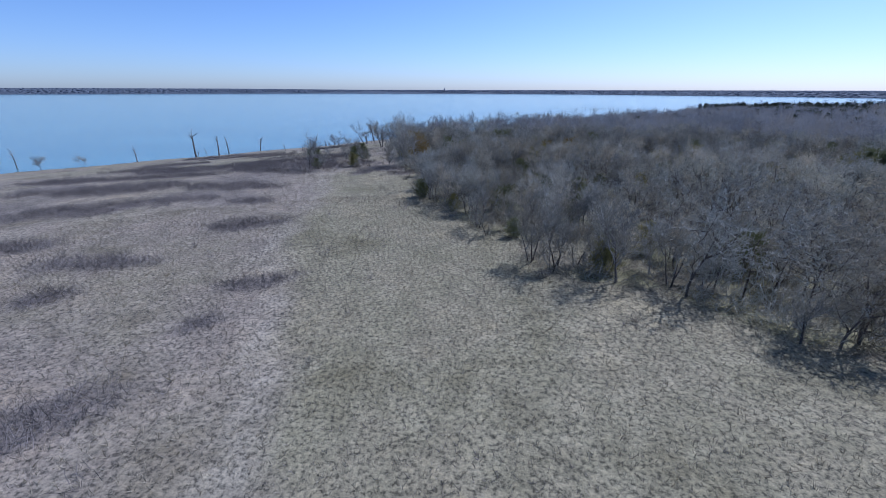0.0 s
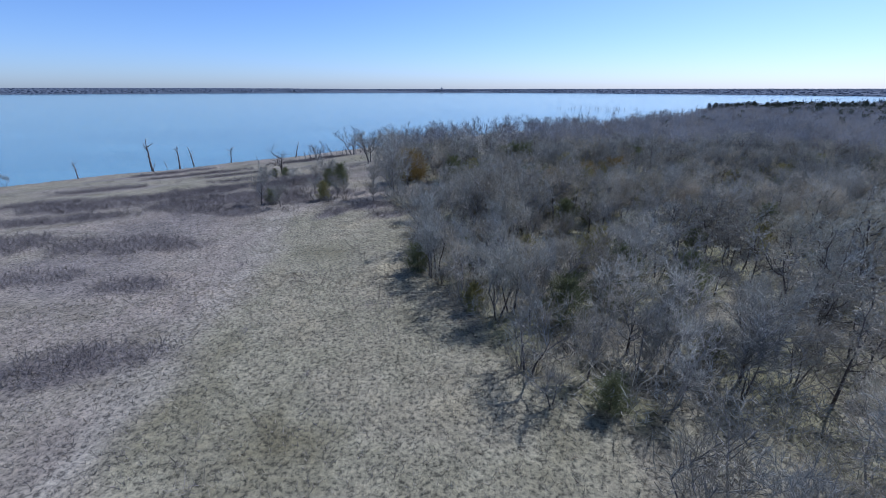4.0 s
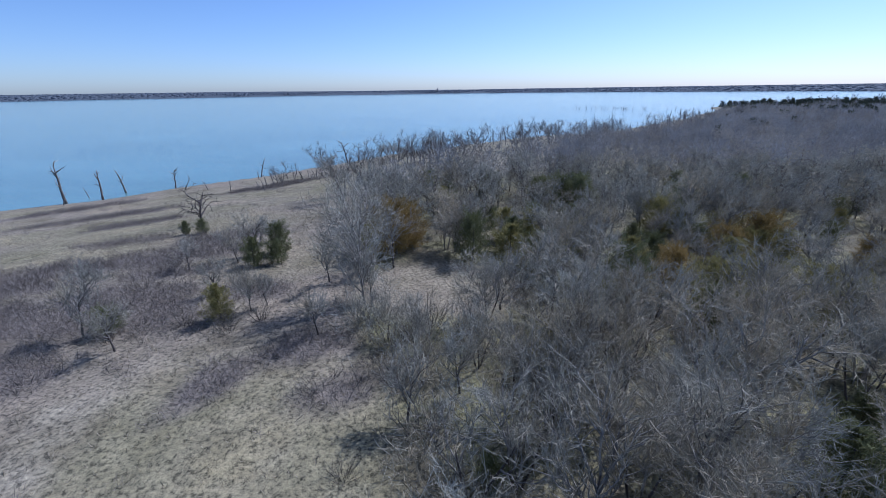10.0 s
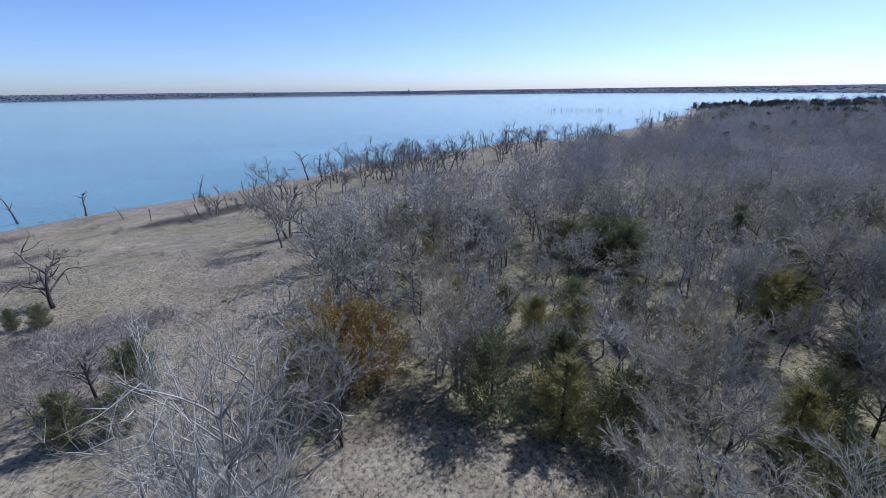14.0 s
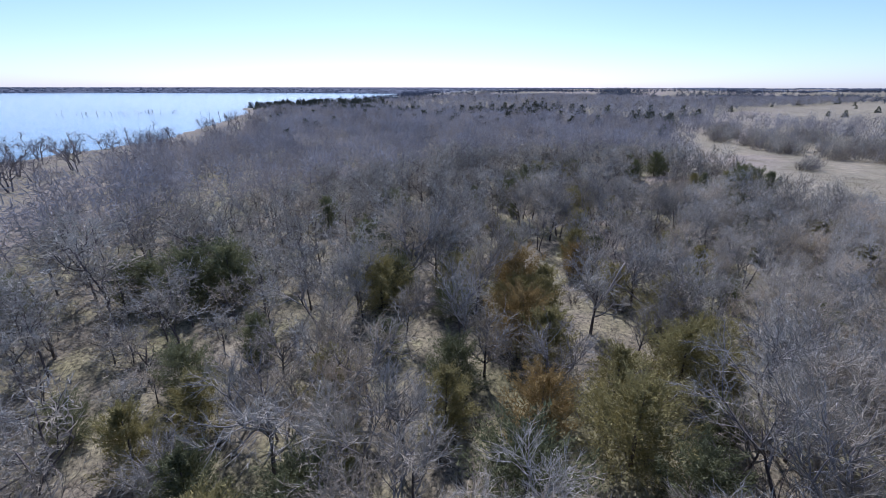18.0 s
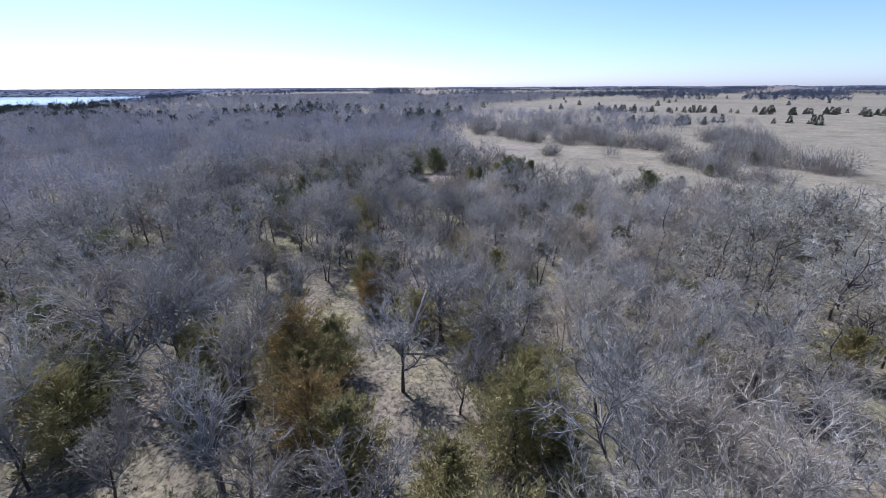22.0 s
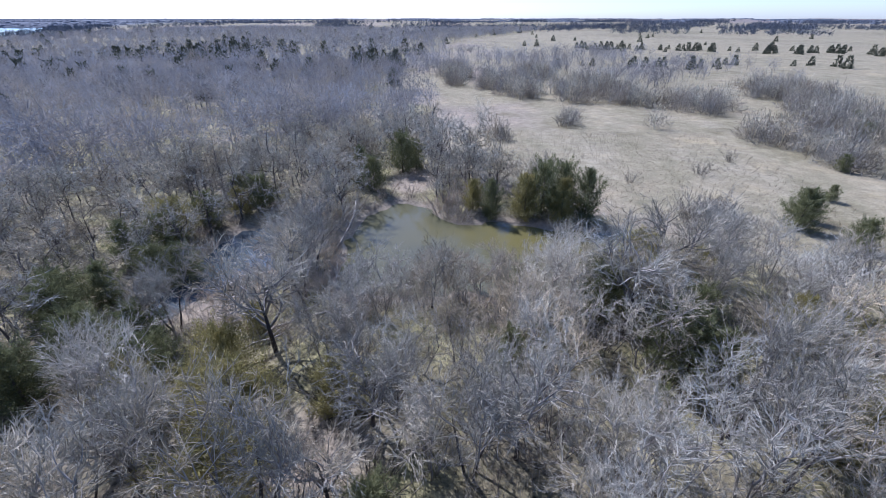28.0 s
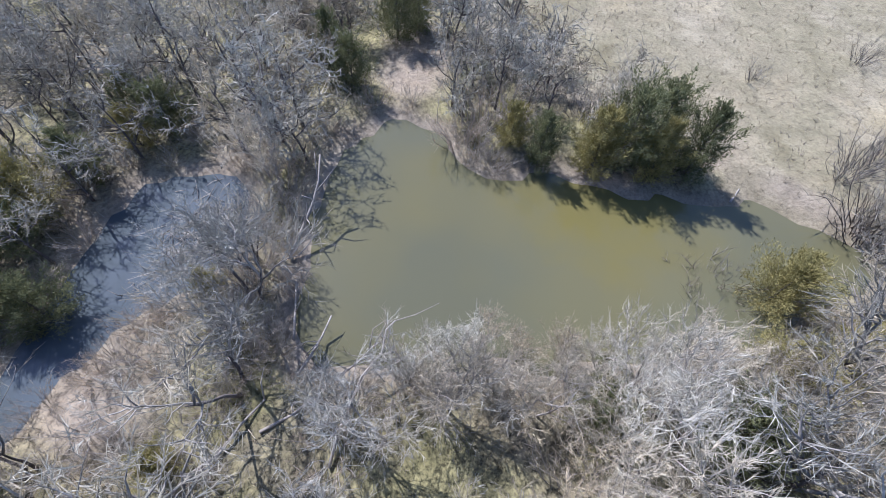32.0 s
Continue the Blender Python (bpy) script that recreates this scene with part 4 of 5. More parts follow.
# ---- shrubs ----
SHRUB_KINDS = [shrub_parts(81, 2.0, 2.6), shrub_parts(82, 2.0, 3.2, 30), shrub_parts(83, 2.0, 2.2, 22)]
SHRUB_KINDS.append(shrub_parts(84, 2.0, 2.8, 26, 20))
shrub_first = [thing_from("bare_shrub", g, woody(M_BARK, M_THICKET), "leafless grey-brown thicket shrub in dry grass", "shrub", "bare shrubs") for g in SHRUB_KINDS[:3]]
shrub_first.append(thing_from("bare_shrub", SHRUB_KINDS[3], woody(M_BARK_PALE, M_BANK), "pale tan leafless shrub on the pond bank", "shrub", "bare shrubs"))
spts = spots(-30, 100, 15, 128, 2.7, lambda x, y: 0.6 * wood(x, y), np.random.RandomState(8))
spts = spts[np.argsort(edge_distance(LINE, spts[:, 0], spts[:, 1], False))[:100]]
bank = spots(56, 88, 68, 120, 1.4, lambda x, y: 0.8 * (np.minimum(signed(POND, x, y), signed(SLOUGH, x, y)) > 0.25) * (np.minimum(signed(POND, x, y), signed(SLOUGH, x, y)) < 2.4) * ((y > 93) | (x < 70)), np.random.RandomState(9))
low = spots(56, 69, 103.5, 114, 1.25, lambda x, y: 0.85 * (signed(SLOUGH, x, y) > 0.35), np.random.RandomState(10))
bank = np.concatenate([bank, low])
FIXED_SHRUBS = [(bx, by_, R.uniform(0.35, 0.75)) for bx, by_ in bank] + [(-8.1, 72.9, 0.5), (-26.6, 83.4, 0.8), (-22.4, 85.4, 0.7), (-19.0, 84.6, 0.7), (-17.2, 86.0, 0.8), (8.2, 33.2, 0.5), (13.2, 26.4, 0.25), (-6.8, 20.6, 0.3), (79.6, 70.6, 1.1), (79.0, 72.2, 1.2), (78.0, 73.6, 0.9), (80.6, 69.2, 1.0),
                (70.6, 83.2, 1.25), (70.9, 82.0, 1.0), (79.4, 95.6, 1.3), (80.8, 94.4, 1.5), (78.4, 94.6, 0.8), (81.8, 92.6, 1.4), (82.6, 88.0, 1.2), (77.4, 93.8, 0.7), (118, 75.5, 1.5), (120.6, 74.2, 1.3), (116, 77, 1.1), (106, 87.4, 1.0), (72.4, 104.0, 0.9),
                (70.0, 104.6, 0.9), (74.2, 104.8, 1.0), (68.4, 104.6, 0.9), (66.6, 105.4, 0.8), (76.6, 105.4, 0.9), (64.2, 104.4, 0.9), (71.8, 105.8, 0.8), (66.2, 103.4, 0.6), (91, 66, 0.9), (96, 60, 0.8), (88, 75, 0.7), (68.5, 64.8, 1.4), (70, 61, 1.3), (66.4, 62.2, 1.4), (72.4, 58.4, 1.2), (64.6, 66.8, 1.3), (67.4, 68.6, 1.2), (76, 56, 1.1), (79, 53, 1.3), (72.9, 74.4, 1.7), (73.9, 73.6, 1.8), (74.6, 74.4, 1.4), (83, 50, 1.4), (86, 46.5, 1.4)]
for k, (x, y, s) in enumerate([(a_, b2, R.uniform(0.6, 1.3)) for a_, b2 in spts] + FIXED_SHRUBS):
    m = place(x, y, R.uniform(0, 360), s)
    if k < 3:
        shrub_first[k].matrix_basis = m
    elif k == len(spts):
        shrub_first[3].matrix_basis = m
    else:
        bankside = (len(spts) < k < len(spts) + len(bank) and k % 4) or (x > 57 and 90 < y < 112)
        copy_thing(shrub_first[3 if bankside else k % 3], Matrix()).matrix_basis = m


# ---- fallen wood at the pond ----
def log(points, r, label, limbs=0, seed=0):
    rng = np.random.RandomState(seed)
    ends = [np.array(p, float) for p in points]
    pts_ = [ends[0]]
    for a_, b2 in zip(ends, ends[1:]):
        pts_ += [(a_ + b2) / 2 + rng.normal(0, 0.13, 3), b2]
    r = r * 0.75
    root = new("fallen_log")
    part("trunk", tube(pts_, np.linspace(r, r * 0.45, len(pts_)), 6), M_BARK_PALE, root)
    for _ in range(limbs):
        i = rng.randint(0, len(pts_) - 1)
        s = pts_[i] + (pts_[i + 1] - pts_[i]) * rng.uniform(0.2, 1)
        d = unit(pts_[i + 1] - pts_[i]) * 0.6 + np.array([rng.normal(0, 0.5), rng.normal(0, 0.5), rng.uniform(0.1, 0.7)])
        part("limb", tube([s, s + d * 0.7, s + d * 1.2 + rng.normal(0, 0.2, 3)], [r * 0.4, r * 0.28, r * 0.1], 4), M_BARK_PALE, root)
    tagged(root, label, "log", "fallen logs")


log([(64.6, 101.6, 0.4), (65.9, 101.1, 0.45), (67.2, 100.7, 0.7)], 0.11, "bleached fallen log leaning over the pond's edge", 3, 1)
log([(62.4, 102.4, 0.5), (64.0, 100.4, 0.7), (66.2, 98.6, 0.5)], 0.10, "bleached fallen log leaning over the pond's edge", 5, 2)
log([(66.2, 102.2, 0.2), (67.6, 102.5, 0.15), (69.2, 102.9, 0.1)], 0.09, "pale fallen log along the pond's edge", 2, 3)
log([(70.2, 103.4, 0.3), (72.6, 102.6, 1.6), (74.6, 102.4, 3.0)], 0.13, "dead leaning trunk beside the pond", 6, 4)
log([(60.0, 105.0, 0.3), (61.6, 103.6, 0.5), (63.6, 102.6, 0.4)], 0.12, "grey fallen log in dry grass", 4, 5)
log([(37.4, 91.2, 0.5), (38.6, 90.2, 0.5), (40.4, 89.0, 0.4)], 0.10, "dark fallen branch in dry grass", 3, 6)
log([(28.2, 92.6, 0.9), (29.4, 91.8, 3.0), (29.9, 91.4, 4.4)], 0.15, "dark broken trunk standing beside its fallen top", 3, 11)
log([(29.5, 91.7, 2.7), (30.4, 90.6, 1.8), (31.6, 89.2, 1.0)], 0.13, "reddish snapped limb leaning from a broken tree", 2, 12)
log([(61.4, 99.6, 0.5), (63.4, 99.2, 0.9), (65.4, 98.2, 1.5), (66.6, 97.8, 1.9)], 0.09, "bleached fallen log leaning over the pond's edge", 5, 13)
log([(57.6, 106.4, 0.5), (59.0, 104.6, 1.1), (60.2, 103.4, 0.9)], 0.11, "dark fallen branch in dry grass", 4, 14)
n = 150
f = np.stack([srng.normal(71.6, 1.5, n), srng.normal(108.7, 0.9, n), np.full(n, POND_Z - 0.02)], 1)
w = srng.uniform(0, 6.28, n)
q = srng.uniform(0.3, 1.5, n)
e = f + np.stack([np.cos(w) * q, np.sin(w) * q, srng.uniform(0.05, 0.5, n)], 1)
sticks = [tube([a_, (a_ + b2) / 2 + srng.normal(0, 0.07, 3), b2], [0.028, 0.02, 0.007], 3) for a_, b2 in zip(f, e)]
tagged(part("driftwood", join(sticks), M_BARK_PALE), "bleached tangle of drift branches lying in the backwater", "driftwood", kind="stuff")
log([(76.0, 80.4, 0.1), (77.0, 79.6, 0.15)], 0.09, "short pale log on the pond bank", 0, 9)


# ---- the far bank's building ----
def box(x0, x1, y0, y1, z0, z1):
    v = np.array([(x, y, z) for z in (z0, z1) for y in (y0, y1) for x in (x0, x1)], float)
    t = np.array([(0, 2, 3), (0, 3, 1), (4, 5, 7), (4, 7, 6), (0, 1, 5), (0, 5, 4), (2, 6, 7), (2, 7, 3), (0, 4, 6), (0, 6, 2), (1, 3, 7), (1, 7, 5)])
    return v, t


M_WALL = varied("pale concrete", (0.30, 0.30, 0.30), (0.42, 0.42, 0.41), "object", 0.9, 0.05)
far_house = new("grain_elevator")
for nm, g in (("base", box(-26, 26, -9, 9, -2, 9)), ("tower", box(-7, 6, -8, 8, 9, 24)), ("headhouse", box(-3, 3, -4, 4, 24, 30)), ("annex", box(-40, -27, -7, 7, -2, 6))):
    part(nm, g, M_WALL, far_house)
far_house.matrix_basis = pose(-118, 2800, float(ground_z(-118, 2800)), 0, 0, 8) @ Matrix.Diagonal((0.7, 0.7, 0.6, 1))
tagged(far_house, "pale concrete grain elevator on the far shore", "building")

# ---- woods past the nearest trees ----
wrng = np.random.RandomState(51)


def light_tree(seed, limbs=7, boughs=4, sprays=5, twigs=10, w=0.03):
    """A round-crowned tree of thin bent pieces, 6 m high."""
    rng = np.random.RandomState(seed)
    pieces, arms, boughs_, lines, ws, tp, tq = [], [], [], [], [], [], []

    def line(p, d, length, n, bend, lift):
        out = [p]
        for _ in range(n):
            d = unit(d + rng.normal(0, bend, 3) + np.array([0, 0, lift]))
            out.append(out[-1] + d * length / n)
        return out, d

    stem, d = line(np.array([0, 0, -0.3]), np.array([0, 0, 1.0]), 3.4, 4, 0.1, 0.1)
    pieces.append(tube(stem, [0.085, 0.07, 0.055, 0.04, 0.02], 3))
    for k in range(limbs):
        f = rng.uniform(0.7, 4.0)
        s = stem[int(f)] if f >= 4 else stem[int(f)] + (stem[int(f) + 1] - stem[int(f)]) * (f % 1)
        az = 2.4 * k + rng.normal(0, 0.3)
        arm, d = line(s, unit(np.array([math.cos(az), math.sin(az), rng.uniform(0.25, 1.4)])), rng.uniform(1.8, 2.7), 5, 0.3, 0.09)
        arms.append(arm)
        for _ in range(boughs):
            i = rng.randint(1, 5)
            bough, e = line(arm[i], unit(d * 0.6 + rng.normal(0, 0.6, 3) + np.array([0, 0, 0.15])), rng.uniform(0.8, 1.4), 3, 0.25, 0.06)
            boughs_.append(bough)
            for _ in range(sprays):
                spray, g = line(bough[rng.randint(1, 4)], unit(e * 0.6 + rng.normal(0, 0.55, 3)), rng.uniform(0.45, 0.8), 3, 0.3, 0.03)
                lines.append(spray), ws.append(w * 1.4)
                for _ in range(twigs):
                    q = spray[rng.randint(0, 4)]
                    tp.append(q), tq.append(q + unit(g + rng.normal(0, 0.7, 3)) * rng.uniform(0.15, 0.4))
    pieces += [ribbons(arms, np.full(len(arms), 0.075), rng), ribbons(boughs_, np.full(len(boughs_), 0.042), rng)]
    twigs_ = join([ribbons(lines, np.array(ws), rng), slivers(tp, tq, np.full(len(tp), w), rng)])
    both = fitted([("crown", twigs_), ("trunk", join(pieces))], 6.0)
    return both[0][1], both[1][1]


def sparse_tree(seed, twigs, w, limbs=7):
    """A far round-crowned tree of few thin pieces, 6 m high."""
    rng = np.random.RandomState(seed)
    bend = rng.normal(0, 0.18, 2)
    pieces = [tube([(0, 0, -0.3), (bend[0], bend[1], 1.5), (bend[0] * 2, bend[1] * 2, 3.9)], [0.075, 0.055, 0.02], 3)]
    mid = np.array([bend[0] * 1.5, bend[1] * 1.5, 3.2])
    rad = np.array([2.5, 2.5, 2.5]) * rng.uniform(0.88, 1.12, 3)
    u = rng.normal(size=(twigs, 3))
    u /= np.linalg.norm(u, axis=1)[:, None]
    p = mid + rad * u * rng.uniform(0.15, 0.95, (twigs, 1)) ** 0.6
    q = p + (u * 0.5 + rng.normal(0, 0.55, (twigs, 3)) + np.array([0, 0, 0.25])) * rng.uniform(0.4, 1.0, (twigs, 1))
    az = rng.uniform(0, 6.28, limbs)
    e = mid + rad * np.stack([np.cos(az), np.sin(az), rng.uniform(-0.2, 0.7, limbs)], 1) * 0.7
    f = np.stack([np.full(limbs, bend[0]), np.full(limbs, bend[1]), rng.uniform(1.0, 2.4, limbs)], 1)
    pieces += [slivers(p, q, np.full(twigs, w), rng), slivers(f, e, np.full(limbs, max(0.07, w)), rng)]
    return join(pieces)


def stand(name, pts_, templates, height, label, category, material=None, bed=0.0):
    out, stems = [], []
    pick = wrng.randint(0, len(templates), len(pts_))
    for k, tpl in enumerate(templates):
        p = pts_[pick == k]
        if len(p):
            xyz = np.stack([p[:, 0], p[:, 1], ground_z(p[:, 0], p[:, 1]) - bed], 1)
            hh = height(p[:, 0], p[:, 1], wrng) / 6.0
            turn = wrng.uniform(0, 6.28, len(p))
            if isinstance(tpl[0], tuple):
                stems.append(scatter(tpl[1], xyz, turn, hh))
                tpl = tpl[0]
            out.append(scatter(tpl, xyz, turn, hh))
    made = tagged(part(name, join(out), material or M_TWIG), label, category, kind="stuff")
    if stems:
        tagged(part("trunks", join(stems), M_BARK, made), "dark bare trunks and boughs", kind="stuff")
    return made


reach = edge_distance(LINE, rest[:, 0], rest[:, 1], False)
mid_woods = rest[reach < 42]
# The south-east part of the stand takes paler twigs
paler_stand = (mid_woods[:, 0] > 28) & (mid_woods[:, 1] > 58 - 0.6 * (mid_woods[:, 0] - 28)) & (mid_woods[:, 1] < 86 + 8 * ripple(mid_woods[:, 0], mid_woods[:, 1], 25, 2))
light_trees = [light_tree(s) for s in (1, 2, 3, 4, 5)]
stand("bare_woods", mid_woods[~paler_stand], light_trees, tree_height, "dense stand of leafless grey trees behind the edge of the field", "woods")
stand("pale_woods", mid_woods[paler_stand], light_trees, tree_height, "stand of pale leafless trees beside the dry meadow", "woods", M_TWIG_MID)
stand("deep_woods", rest[(reach >= 42) & (wrng.uniform(size=len(reach)) < 0.8)], [sparse_tree(s, 190, 0.09, 5) for s in (6, 7, 8, 9)], lambda x, y, r: tree_height(x, y, r) * 1.1, "leafless grey woodland between field and lake", "woods", M_FARTWIG_HAZE)

far_pts = spots(-60, 760, -130, 760, 5.2, lambda x, y: 0.85 * wood(x, y) * 0.85 * ~((x > -60) & (x < 190) & (y > 10) & (y < 290)), np.random.RandomState(4))
far_templates = [sparse_tree(s, 62, 0.26, 3) for s in (11, 12, 13)]
stand("distant_woods", far_pts, far_templates, lambda x, y, r: tree_height(x, y, r) * 1.12, "wide leafless woodland stretching away", "woods", M_FARTWIG_HAZE)

def belt(x, y):
    far = np.hypot(x, y - 80)
    lake = signed(LAKE, x, y)
    return np.maximum((ripple(x, y * 1.5, 260, 25) > 0.08) * 0.85, smooth(120, 30, lake)) * (lake > 6) * (far > 560) * (far < 1650) * (wood(x, y) < 0.35)


tree_belts = spots(150, 1600, -900, 1300, 11.0, belt, np.random.RandomState(24))
stand("tree_belts", tree_belts, [sparse_tree(s, 34, 0.7, 3) for s in (31, 32, 33)], lambda x, y, r: r.uniform(6, 10, len(x)), "leafless tree belts between far fields", "woods", M_FARWOOD_HAZE)

# brush and thickets
def thicket(x, y):
    r = np.zeros(np.shape(x))
    for cx, cy, a_, c2 in ((117, 75.6, 2.6, 1.6), (113.4, 90.8, 3.5, 1.5), (114.6, 62, 2, 1.3), (107, 49, 6, 4.5), (96, 46, 8, 5), (112, 33, 12, 7), (128, 24, 12, 8), (150, 79, 9, 6), (147, 68, 9, 6), (141, 57, 9, 6), (134, 46, 9, 6),
                           (160, 62, 12, 10), (165, 84, 12, 7), (88, 42, 4, 3), (150, 20, 14, 9), (106, 88, 3, 2), (100, 24, 8, 5), (182, 72, 12, 7), (176, 96, 14, 5)):
        r = np.maximum(r, 1.2 - ((x - cx) / a_) ** 2 - ((y - cy) / c2) ** 2)
    return np.clip(r + 0.35 * ripple(x, y, 11, 30) * (r > 0.1) - 0.1, 0, 1)


def scrub(x, y):
    south = np.interp(x, EAST_X, EAST_Y) - y
    cross = smooth(148, 172, x + 0.2 * (y - 60) + 10 * ripple(x, y, 52, 8)) * smooth(300, 215, x + 25 * ripple(x, y, 60, 3)) * smooth(-20, 50, y + 15 * ripple(x, y, 45, 11))
    return cross * smooth(-0.05, 0.35, ripple(x, y, 38, 27) + 0.12) * (south > 0) * 0.9


sp = spots(100, 350, -60, 125, 3.0, scrub, np.random.RandomState(26))
stand("scrub_woods", sp, [sparse_tree(s, 96, 0.11, 8) for s in (36, 37, 38)], lambda x, y, r: r.uniform(3.5, 7.0, len(x)), "leafless grey scrub wood at the end of the meadow", "woods", M_FARTWIG_HAZE)
mead = spots(80, 260, -40, 125, 1.6, lambda x, y: 0.9 * thicket(x, y) * (wood(x, y) < 0.3), np.random.RandomState(14))
def bush(seed, n, w=0.05):
    """A rounded bush of bent thin stems, about 4 m high and wide."""
    rng = np.random.RandomState(seed)
    u = rng.normal(size=(n, 3))
    u[:, 2] = np.abs(u[:, 2])
    u /= np.linalg.norm(u, axis=1)[:, None]
    f = u * np.array([1.7, 1.7, 2.6]) * rng.uniform(0.1, 0.85, (n, 1)) ** 0.7
    m = f + (u * 0.35 + rng.normal(0, 0.5, (n, 3)) + np.array([0, 0, 0.3])) * 0.5
    e = m + (u * 0.3 + rng.normal(0, 0.6, (n, 3)) + np.array([0, 0, 0.15])) * 0.5
    return ribbons(np.stack([f, m, e], 1), np.full(n, w), rng)


copse = wrng.uniform(size=len(mead)) < 0.4
stand("meadow_copse", mead[copse], [sparse_tree(s, 130, 0.08, 7) for s in (27, 28, 29)], lambda x, y, r: r.uniform(3.4, 5.6, len(x)), "grey leafless small trees in clumps on the dry meadow", "woods", M_TWIG_MID)
stand("meadow_thicket", mead[~copse], [bush(s, 200, 0.045) for s in (21, 22, 23)], lambda x, y, r: r.uniform(5.5, 11.0, len(x)), "grey leafless thicket in the dry meadow", "thicket", M_THICKET)


def tuft(seed, n, h, w, lean):
    rng = np.random.RandomState(seed)
    f = np.stack([rng.normal(0, lean * 0.4, n), rng.normal(0, lean * 0.4, n), np.full(n, -0.04)], 1)
    e = f + np.stack([rng.normal(0, lean, n), rng.normal(0, lean, n), rng.uniform(0.6, 1.1, n) * h], 1)
    return slivers(f, e, np.full(n, w), rng)


def tangle(seed, n, h, w):
    """A low clump of bent stems."""
    rng = np.random.RandomState(seed)
    f = np.stack([rng.normal(0, h * 0.3, n), rng.normal(0, h * 0.3, n), rng.uniform(-0.04, 0.3 * h, n)], 1)
    m = f + np.stack([rng.normal(0, 0.22, n), rng.normal(0, 0.22, n), rng.uniform(0.15, 0.45, n)], 1) * h
    e = m + np.stack([rng.normal(0, 0.28, n), rng.normal(0, 0.28, n), rng.uniform(-0.1, 0.4, n)], 1) * h
    return ribbons(np.stack([f, m, e], 1), np.full(n, w), rng)


def sown(name, pts_, templates, size, label, category, material):
    out = []
    pick = wrng.randint(0, len(templates), len(pts_))
    for k, tpl in enumerate(templates):
        p = pts_[pick == k]
        out.append(scatter(tpl, np.stack([p[:, 0], p[:, 1], ground_z(p[:, 0], p[:, 1])], 1), wrng.uniform(0, 6.28, len(p)), wrng.uniform(*size, len(p))))
    return tagged(part(name, join(out), material), label, category, kind="stuff")


bw = spots(-30, 110, 20, 140, 2.6, lambda x, y: 0.75 * wood(x, y) * (1 - 0.75 * floor_open(x, y)) * (1 - 0.7 * smooth(58, 61, x) * smooth(96, 99, y) * smooth(114, 111, y)), np.random.RandomState(27))
stand("brushwood", bw, [bush(s, 55, 0.05) for s in (24, 25, 26)], lambda x, y, r: r.uniform(1.8, 4.2, len(x)), "low leafless brushwood beneath the trees", "undergrowth", M_THICKET)
def wood_edge(x, y):
    d = x - np.interp(y, WEST_Y, WEST_X)
    return smooth(-0.6, 0.6, d) * (0.45 * smooth(20, 14, d) + 0.55 * smooth(7, 3, d)) * smooth(20, 24, y) * smooth(92, 84, y) * (0.35 + 0.65 * smooth(-0.3, 0.2, ripple(x, y, 9, 6)))


ep = spots(-16, 36, 18, 94, 1.5, lambda x, y: 0.9 * wood_edge(x, y), np.random.RandomState(28))
stand("edge_thicket", ep, [bush(s, 110, 0.034) for s in (41, 42, 43)], lambda x, y, r: r.uniform(3.6, 8.0, len(x)), "dense leafless thicket along the edge of the field", "thicket", M_TWIG)
bp = spots(-90, -4, 12, 180, 0.55, lambda x, y: 0.95 * brush(x, y), np.random.RandomState(15))
sown("low_brush", bp, [tangle(s, 18, 1.0, 0.026) for s in (1, 2, 3)], (0.5, 1.2), "low purple-grey brush in patches on the dry field", "brush", M_BRUSH)
up = spots(-30, 120, 18, 150, 0.85, lambda x, y: 0.65 * wood(x, y) * (1 - 0.7 * floor_open(x, y)), np.random.RandomState(16))
sown("undergrowth", up, [tangle(s, 6, 1.1, 0.018) for s in (4, 5, 6)], (0.5, 1.5), "tangled bare undergrowth beneath the trees", "undergrowth", M_TWIG)

# grass
def open_land(x, y):
    pond_ = np.minimum(signed(POND, x, y), signed(SLOUGH, x, y))
    return (1 - 0.45 * wood(x, y)) * (pond_ > 0.5) * (signed(LAKE, x, y) > 3)


gp = spots(-44, 36, 6, 62, 0.42, lambda x, y: 0.9 * open_land(x, y) * (np.hypot(x, y) < 62), np.random.RandomState(17))
gp2 = spots(-46, 112, 56, 128, 0.62, lambda x, y: 0.75 * open_land(x, y), np.random.RandomState(18))
sown("dry_grass", np.concatenate([gp, gp2]), [tuft(s, 6, 0.24, 0.035, 0.12) for s in (7, 8, 9)], (0.6, 1.4), "short dry straw-coloured grass", "grass", M_GRASS)

# far cedars and far wooded ridges
def cone_tree(seed, n):
    rng = np.random.RandomState(seed)
    h = rng.uniform(0, 1, n) ** 1.5
    w = rng.uniform(0, 6.28, n)
    r = 2.9 * (1 - h) ** 0.7 * rng.uniform(0.35, 1.05, n) + 0.05
    p = np.stack([np.cos(w) * r * 0.7, np.sin(w) * r * 0.7, h * 4.6 - 0.1], 1)
    q = p + np.stack([np.cos(w) * 0.5, np.sin(w) * 0.5, rng.uniform(0.3, 0.9, n)], 1) + rng.normal(0, 0.25, (n, 3))
    return slivers(p, q, rng.uniform(0.4, 0.75, n), rng)


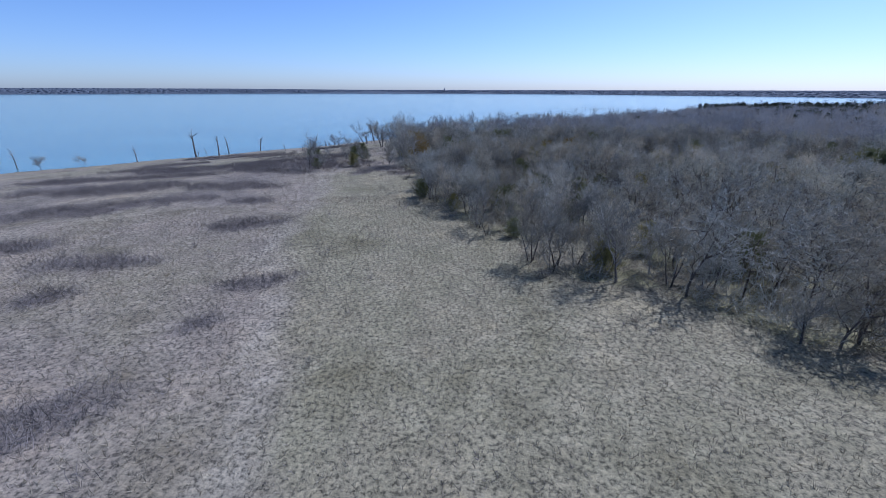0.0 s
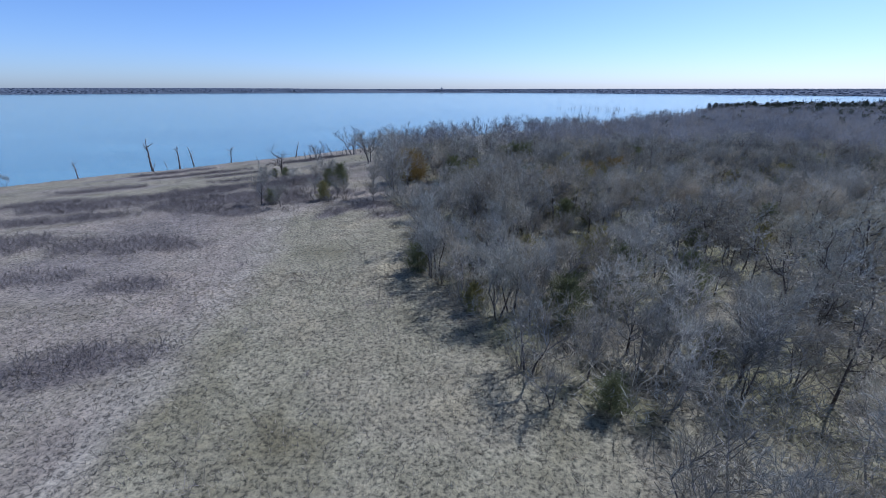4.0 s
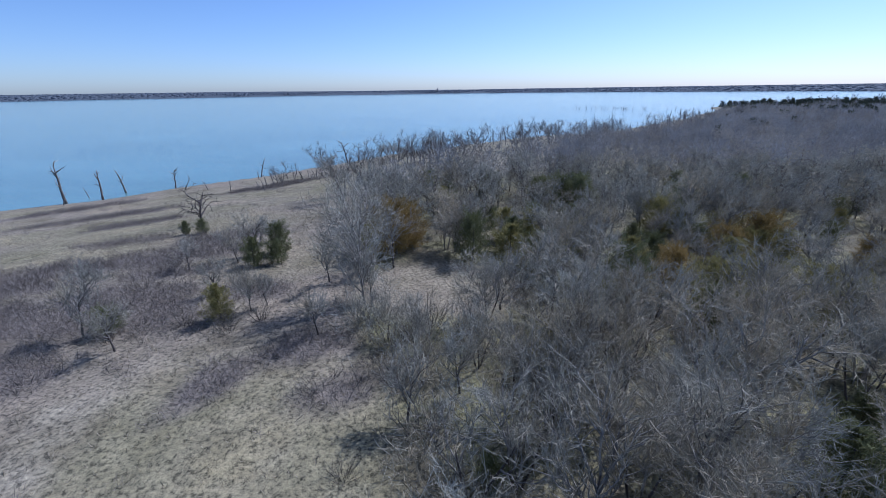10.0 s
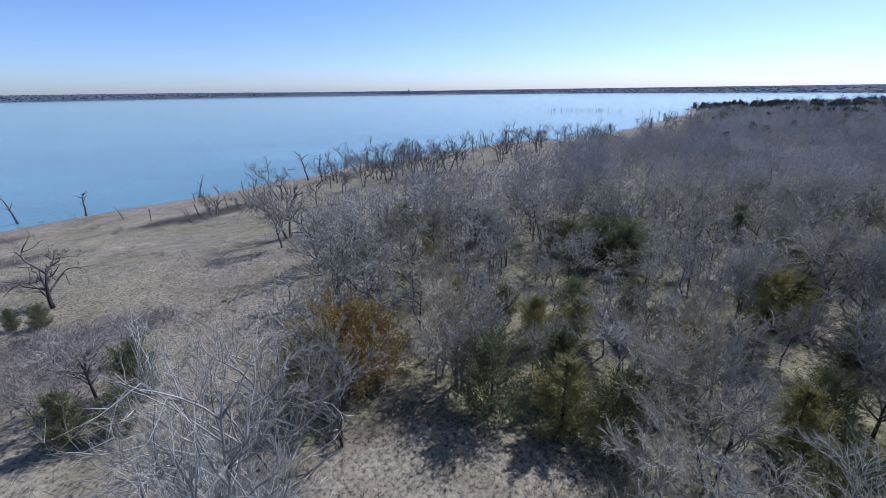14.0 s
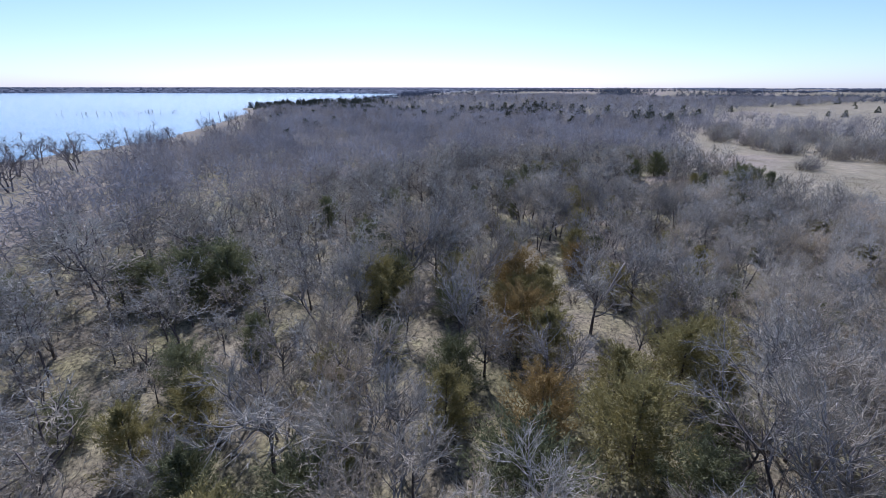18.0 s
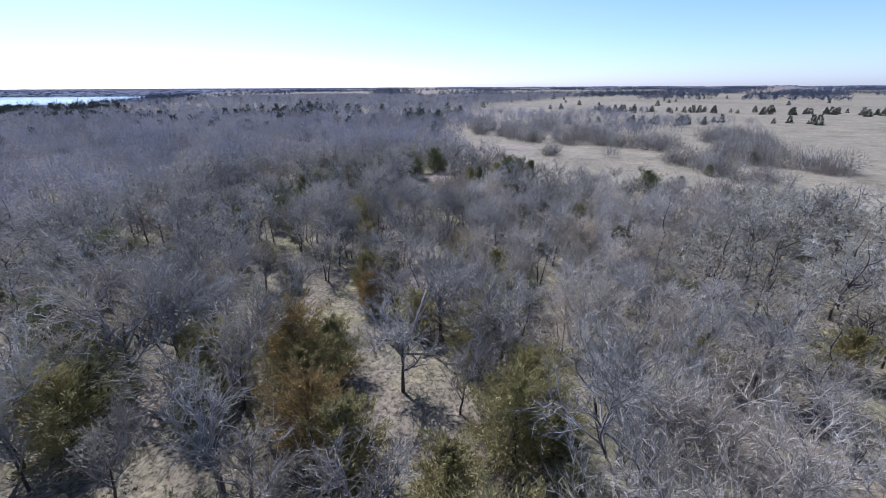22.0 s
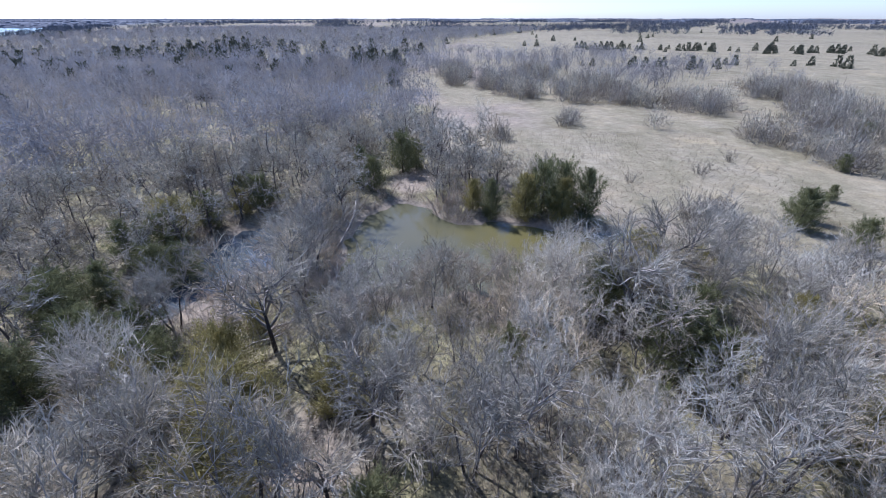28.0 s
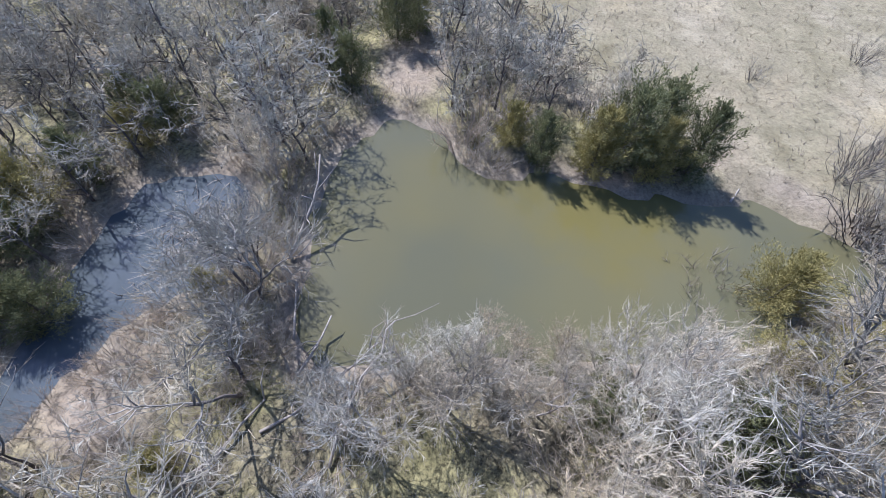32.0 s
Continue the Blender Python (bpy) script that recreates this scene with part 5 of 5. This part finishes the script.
def cedar_belt(x, y):
    band = np.exp(-((np.hypot(x, y - 90) - 215) / 60) ** 2) * (wood(x, y) > 0.3) * 0.38
    band = np.maximum(band, 0.95 * np.exp(-((x - 262) / 36) ** 2 - ((y - 216) / 30) ** 2) * (wood(x, y) > 0.2))
    cape = 0.9 * np.exp(-((x - 350) / 75) ** 2 - ((y - 575) / 50) ** 2)
    along = np.array([(192, 272), (228, 330), (310, 415), (400, 500)], float)
    cape = np.maximum(cape, 0.9 * np.exp(-(edge_distance(along, x, y, False) / 21) ** 2)) * (signed(LAKE, x, y) > 5)
    mead_ = 0.002 * (y < np.interp(x, EAST_X, EAST_Y) - 6) * (x > 200) * (ripple(x, y, 90, 17) > 0.25)
    clumps = 0.05 * (ripple(x, y, 60, 21) > 0.6) * (x > 205) * (y < np.interp(x, EAST_X, EAST_Y) + 20)
    row_ = 0.75 * np.exp(-((x - 218 + 0.1 * y) / 9) ** 2) * (y < 62) * (y > -60) * (ripple(x, y, 24, 5) > -0.1)
    row_ = np.maximum(row_, 0.85 * np.exp(-((x - 288 - 0.12 * (y + 60)) / 13) ** 2) * (y < 30) * (y > -200) * (ripple(x, y, 34, 5) > -0.35))
    band = np.maximum(band, row_)
    return np.maximum(np.maximum(np.maximum(band, cape), np.maximum(mead_, 0.03 * wood(x, y))), clumps) * (edge_distance(LINE, x, y, False) > 95)


cp = spots(30, 620, -220, 700, 6.0, cedar_belt, np.random.RandomState(19))
stand("distant_cedars", cp, [cone_tree(s, 170) for s in (1, 2, 3)], lambda x, y, r: r.uniform(2.4, 5.5, len(x)) * (1 + 0.5 * (y > 430) + 0.4 * (wood(x, y) > 0.3)), "dark evergreen cedars scattered through the far woods", "trees", M_CEDAR_FAR)


def canopy(seed):
    rng = np.random.RandomState(seed)
    n = 7
    v = [(0, 0, 1.0)]
    for ring, (r, z) in enumerate(((0.75, 0.7), (1.0, -0.2))):
        for k in range(n):
            w = 2 * math.pi * k / n + ring * 0.3
            j = rng.uniform(0.75, 1.2)
            v.append((math.cos(w) * r * j, math.sin(w) * r * j, z * rng.uniform(0.75, 1.15)))
    t = [(0, 1 + k, 1 + (k + 1) % n) for k in range(n)]
    for ring in range(1):
        for k in range(n):
            p_, q_ = 1 + ring * n + k, 1 + ring * n + (k + 1) % n
            t += [(p_, p_ + n, q_ + n), (p_, q_ + n, q_)]
    return np.array(v) * np.array([1.0, 1.0, 0.8]) * 6, np.array(t)


def ridge(x, y):
    lake = signed(LAKE, x, y)
    far = np.hypot(x, y - 80)
    rim = smooth(160, 20, lake) * (lake > 8) * 0.95
    belts = np.maximum((ripple(x, y * 1.8, 700, 25) > 0.15) * 0.75, 0.95 * ((y > 1500) | (x < -900)) * (lake < 420))
    return np.maximum(rim, belts) * (far > 1500) * (lake > 8)


rp = np.concatenate([spots(-3400, 4300, -1800, 4200, 31, ridge, np.random.RandomState(23)),
                     spots(-3400, 3000, 500, 3600, 19, lambda x, y: 0.9 * (signed(LAKE, x, y) > -4) * (signed(LAKE, x, y) < 75) * (np.hypot(x, y - 80) > 1450), np.random.RandomState(29))])
rp = rp[(rp[:, 1] > 700) | (rp[:, 0] > 1100)]
rp = rp[(rp[:, 1] > 0.9 * np.abs(rp[:, 0]) - 300) | (rp[:, 0] > 0)]
xyz = np.stack([rp[:, 0], rp[:, 1], ground_z(rp[:, 0], rp[:, 1]) - 2.0], 1)
sizes = wrng.uniform(2.1, 2.7, len(rp))
tagged(part("far_ridges", scatter(canopy(1), xyz, wrng.uniform(0, 6.28, len(rp)), sizes, squash=wrng.uniform(0.40, 0.54, len(rp))), M_FARWOOD_HAZE), "wooded far shore and tree belts near the horizon", "woods", kind="stuff")
ridges = bpy.data.objects["far_ridges"].data
ridges.polygons.foreach_set("use_smooth", np.ones(len(ridges.polygons), bool))
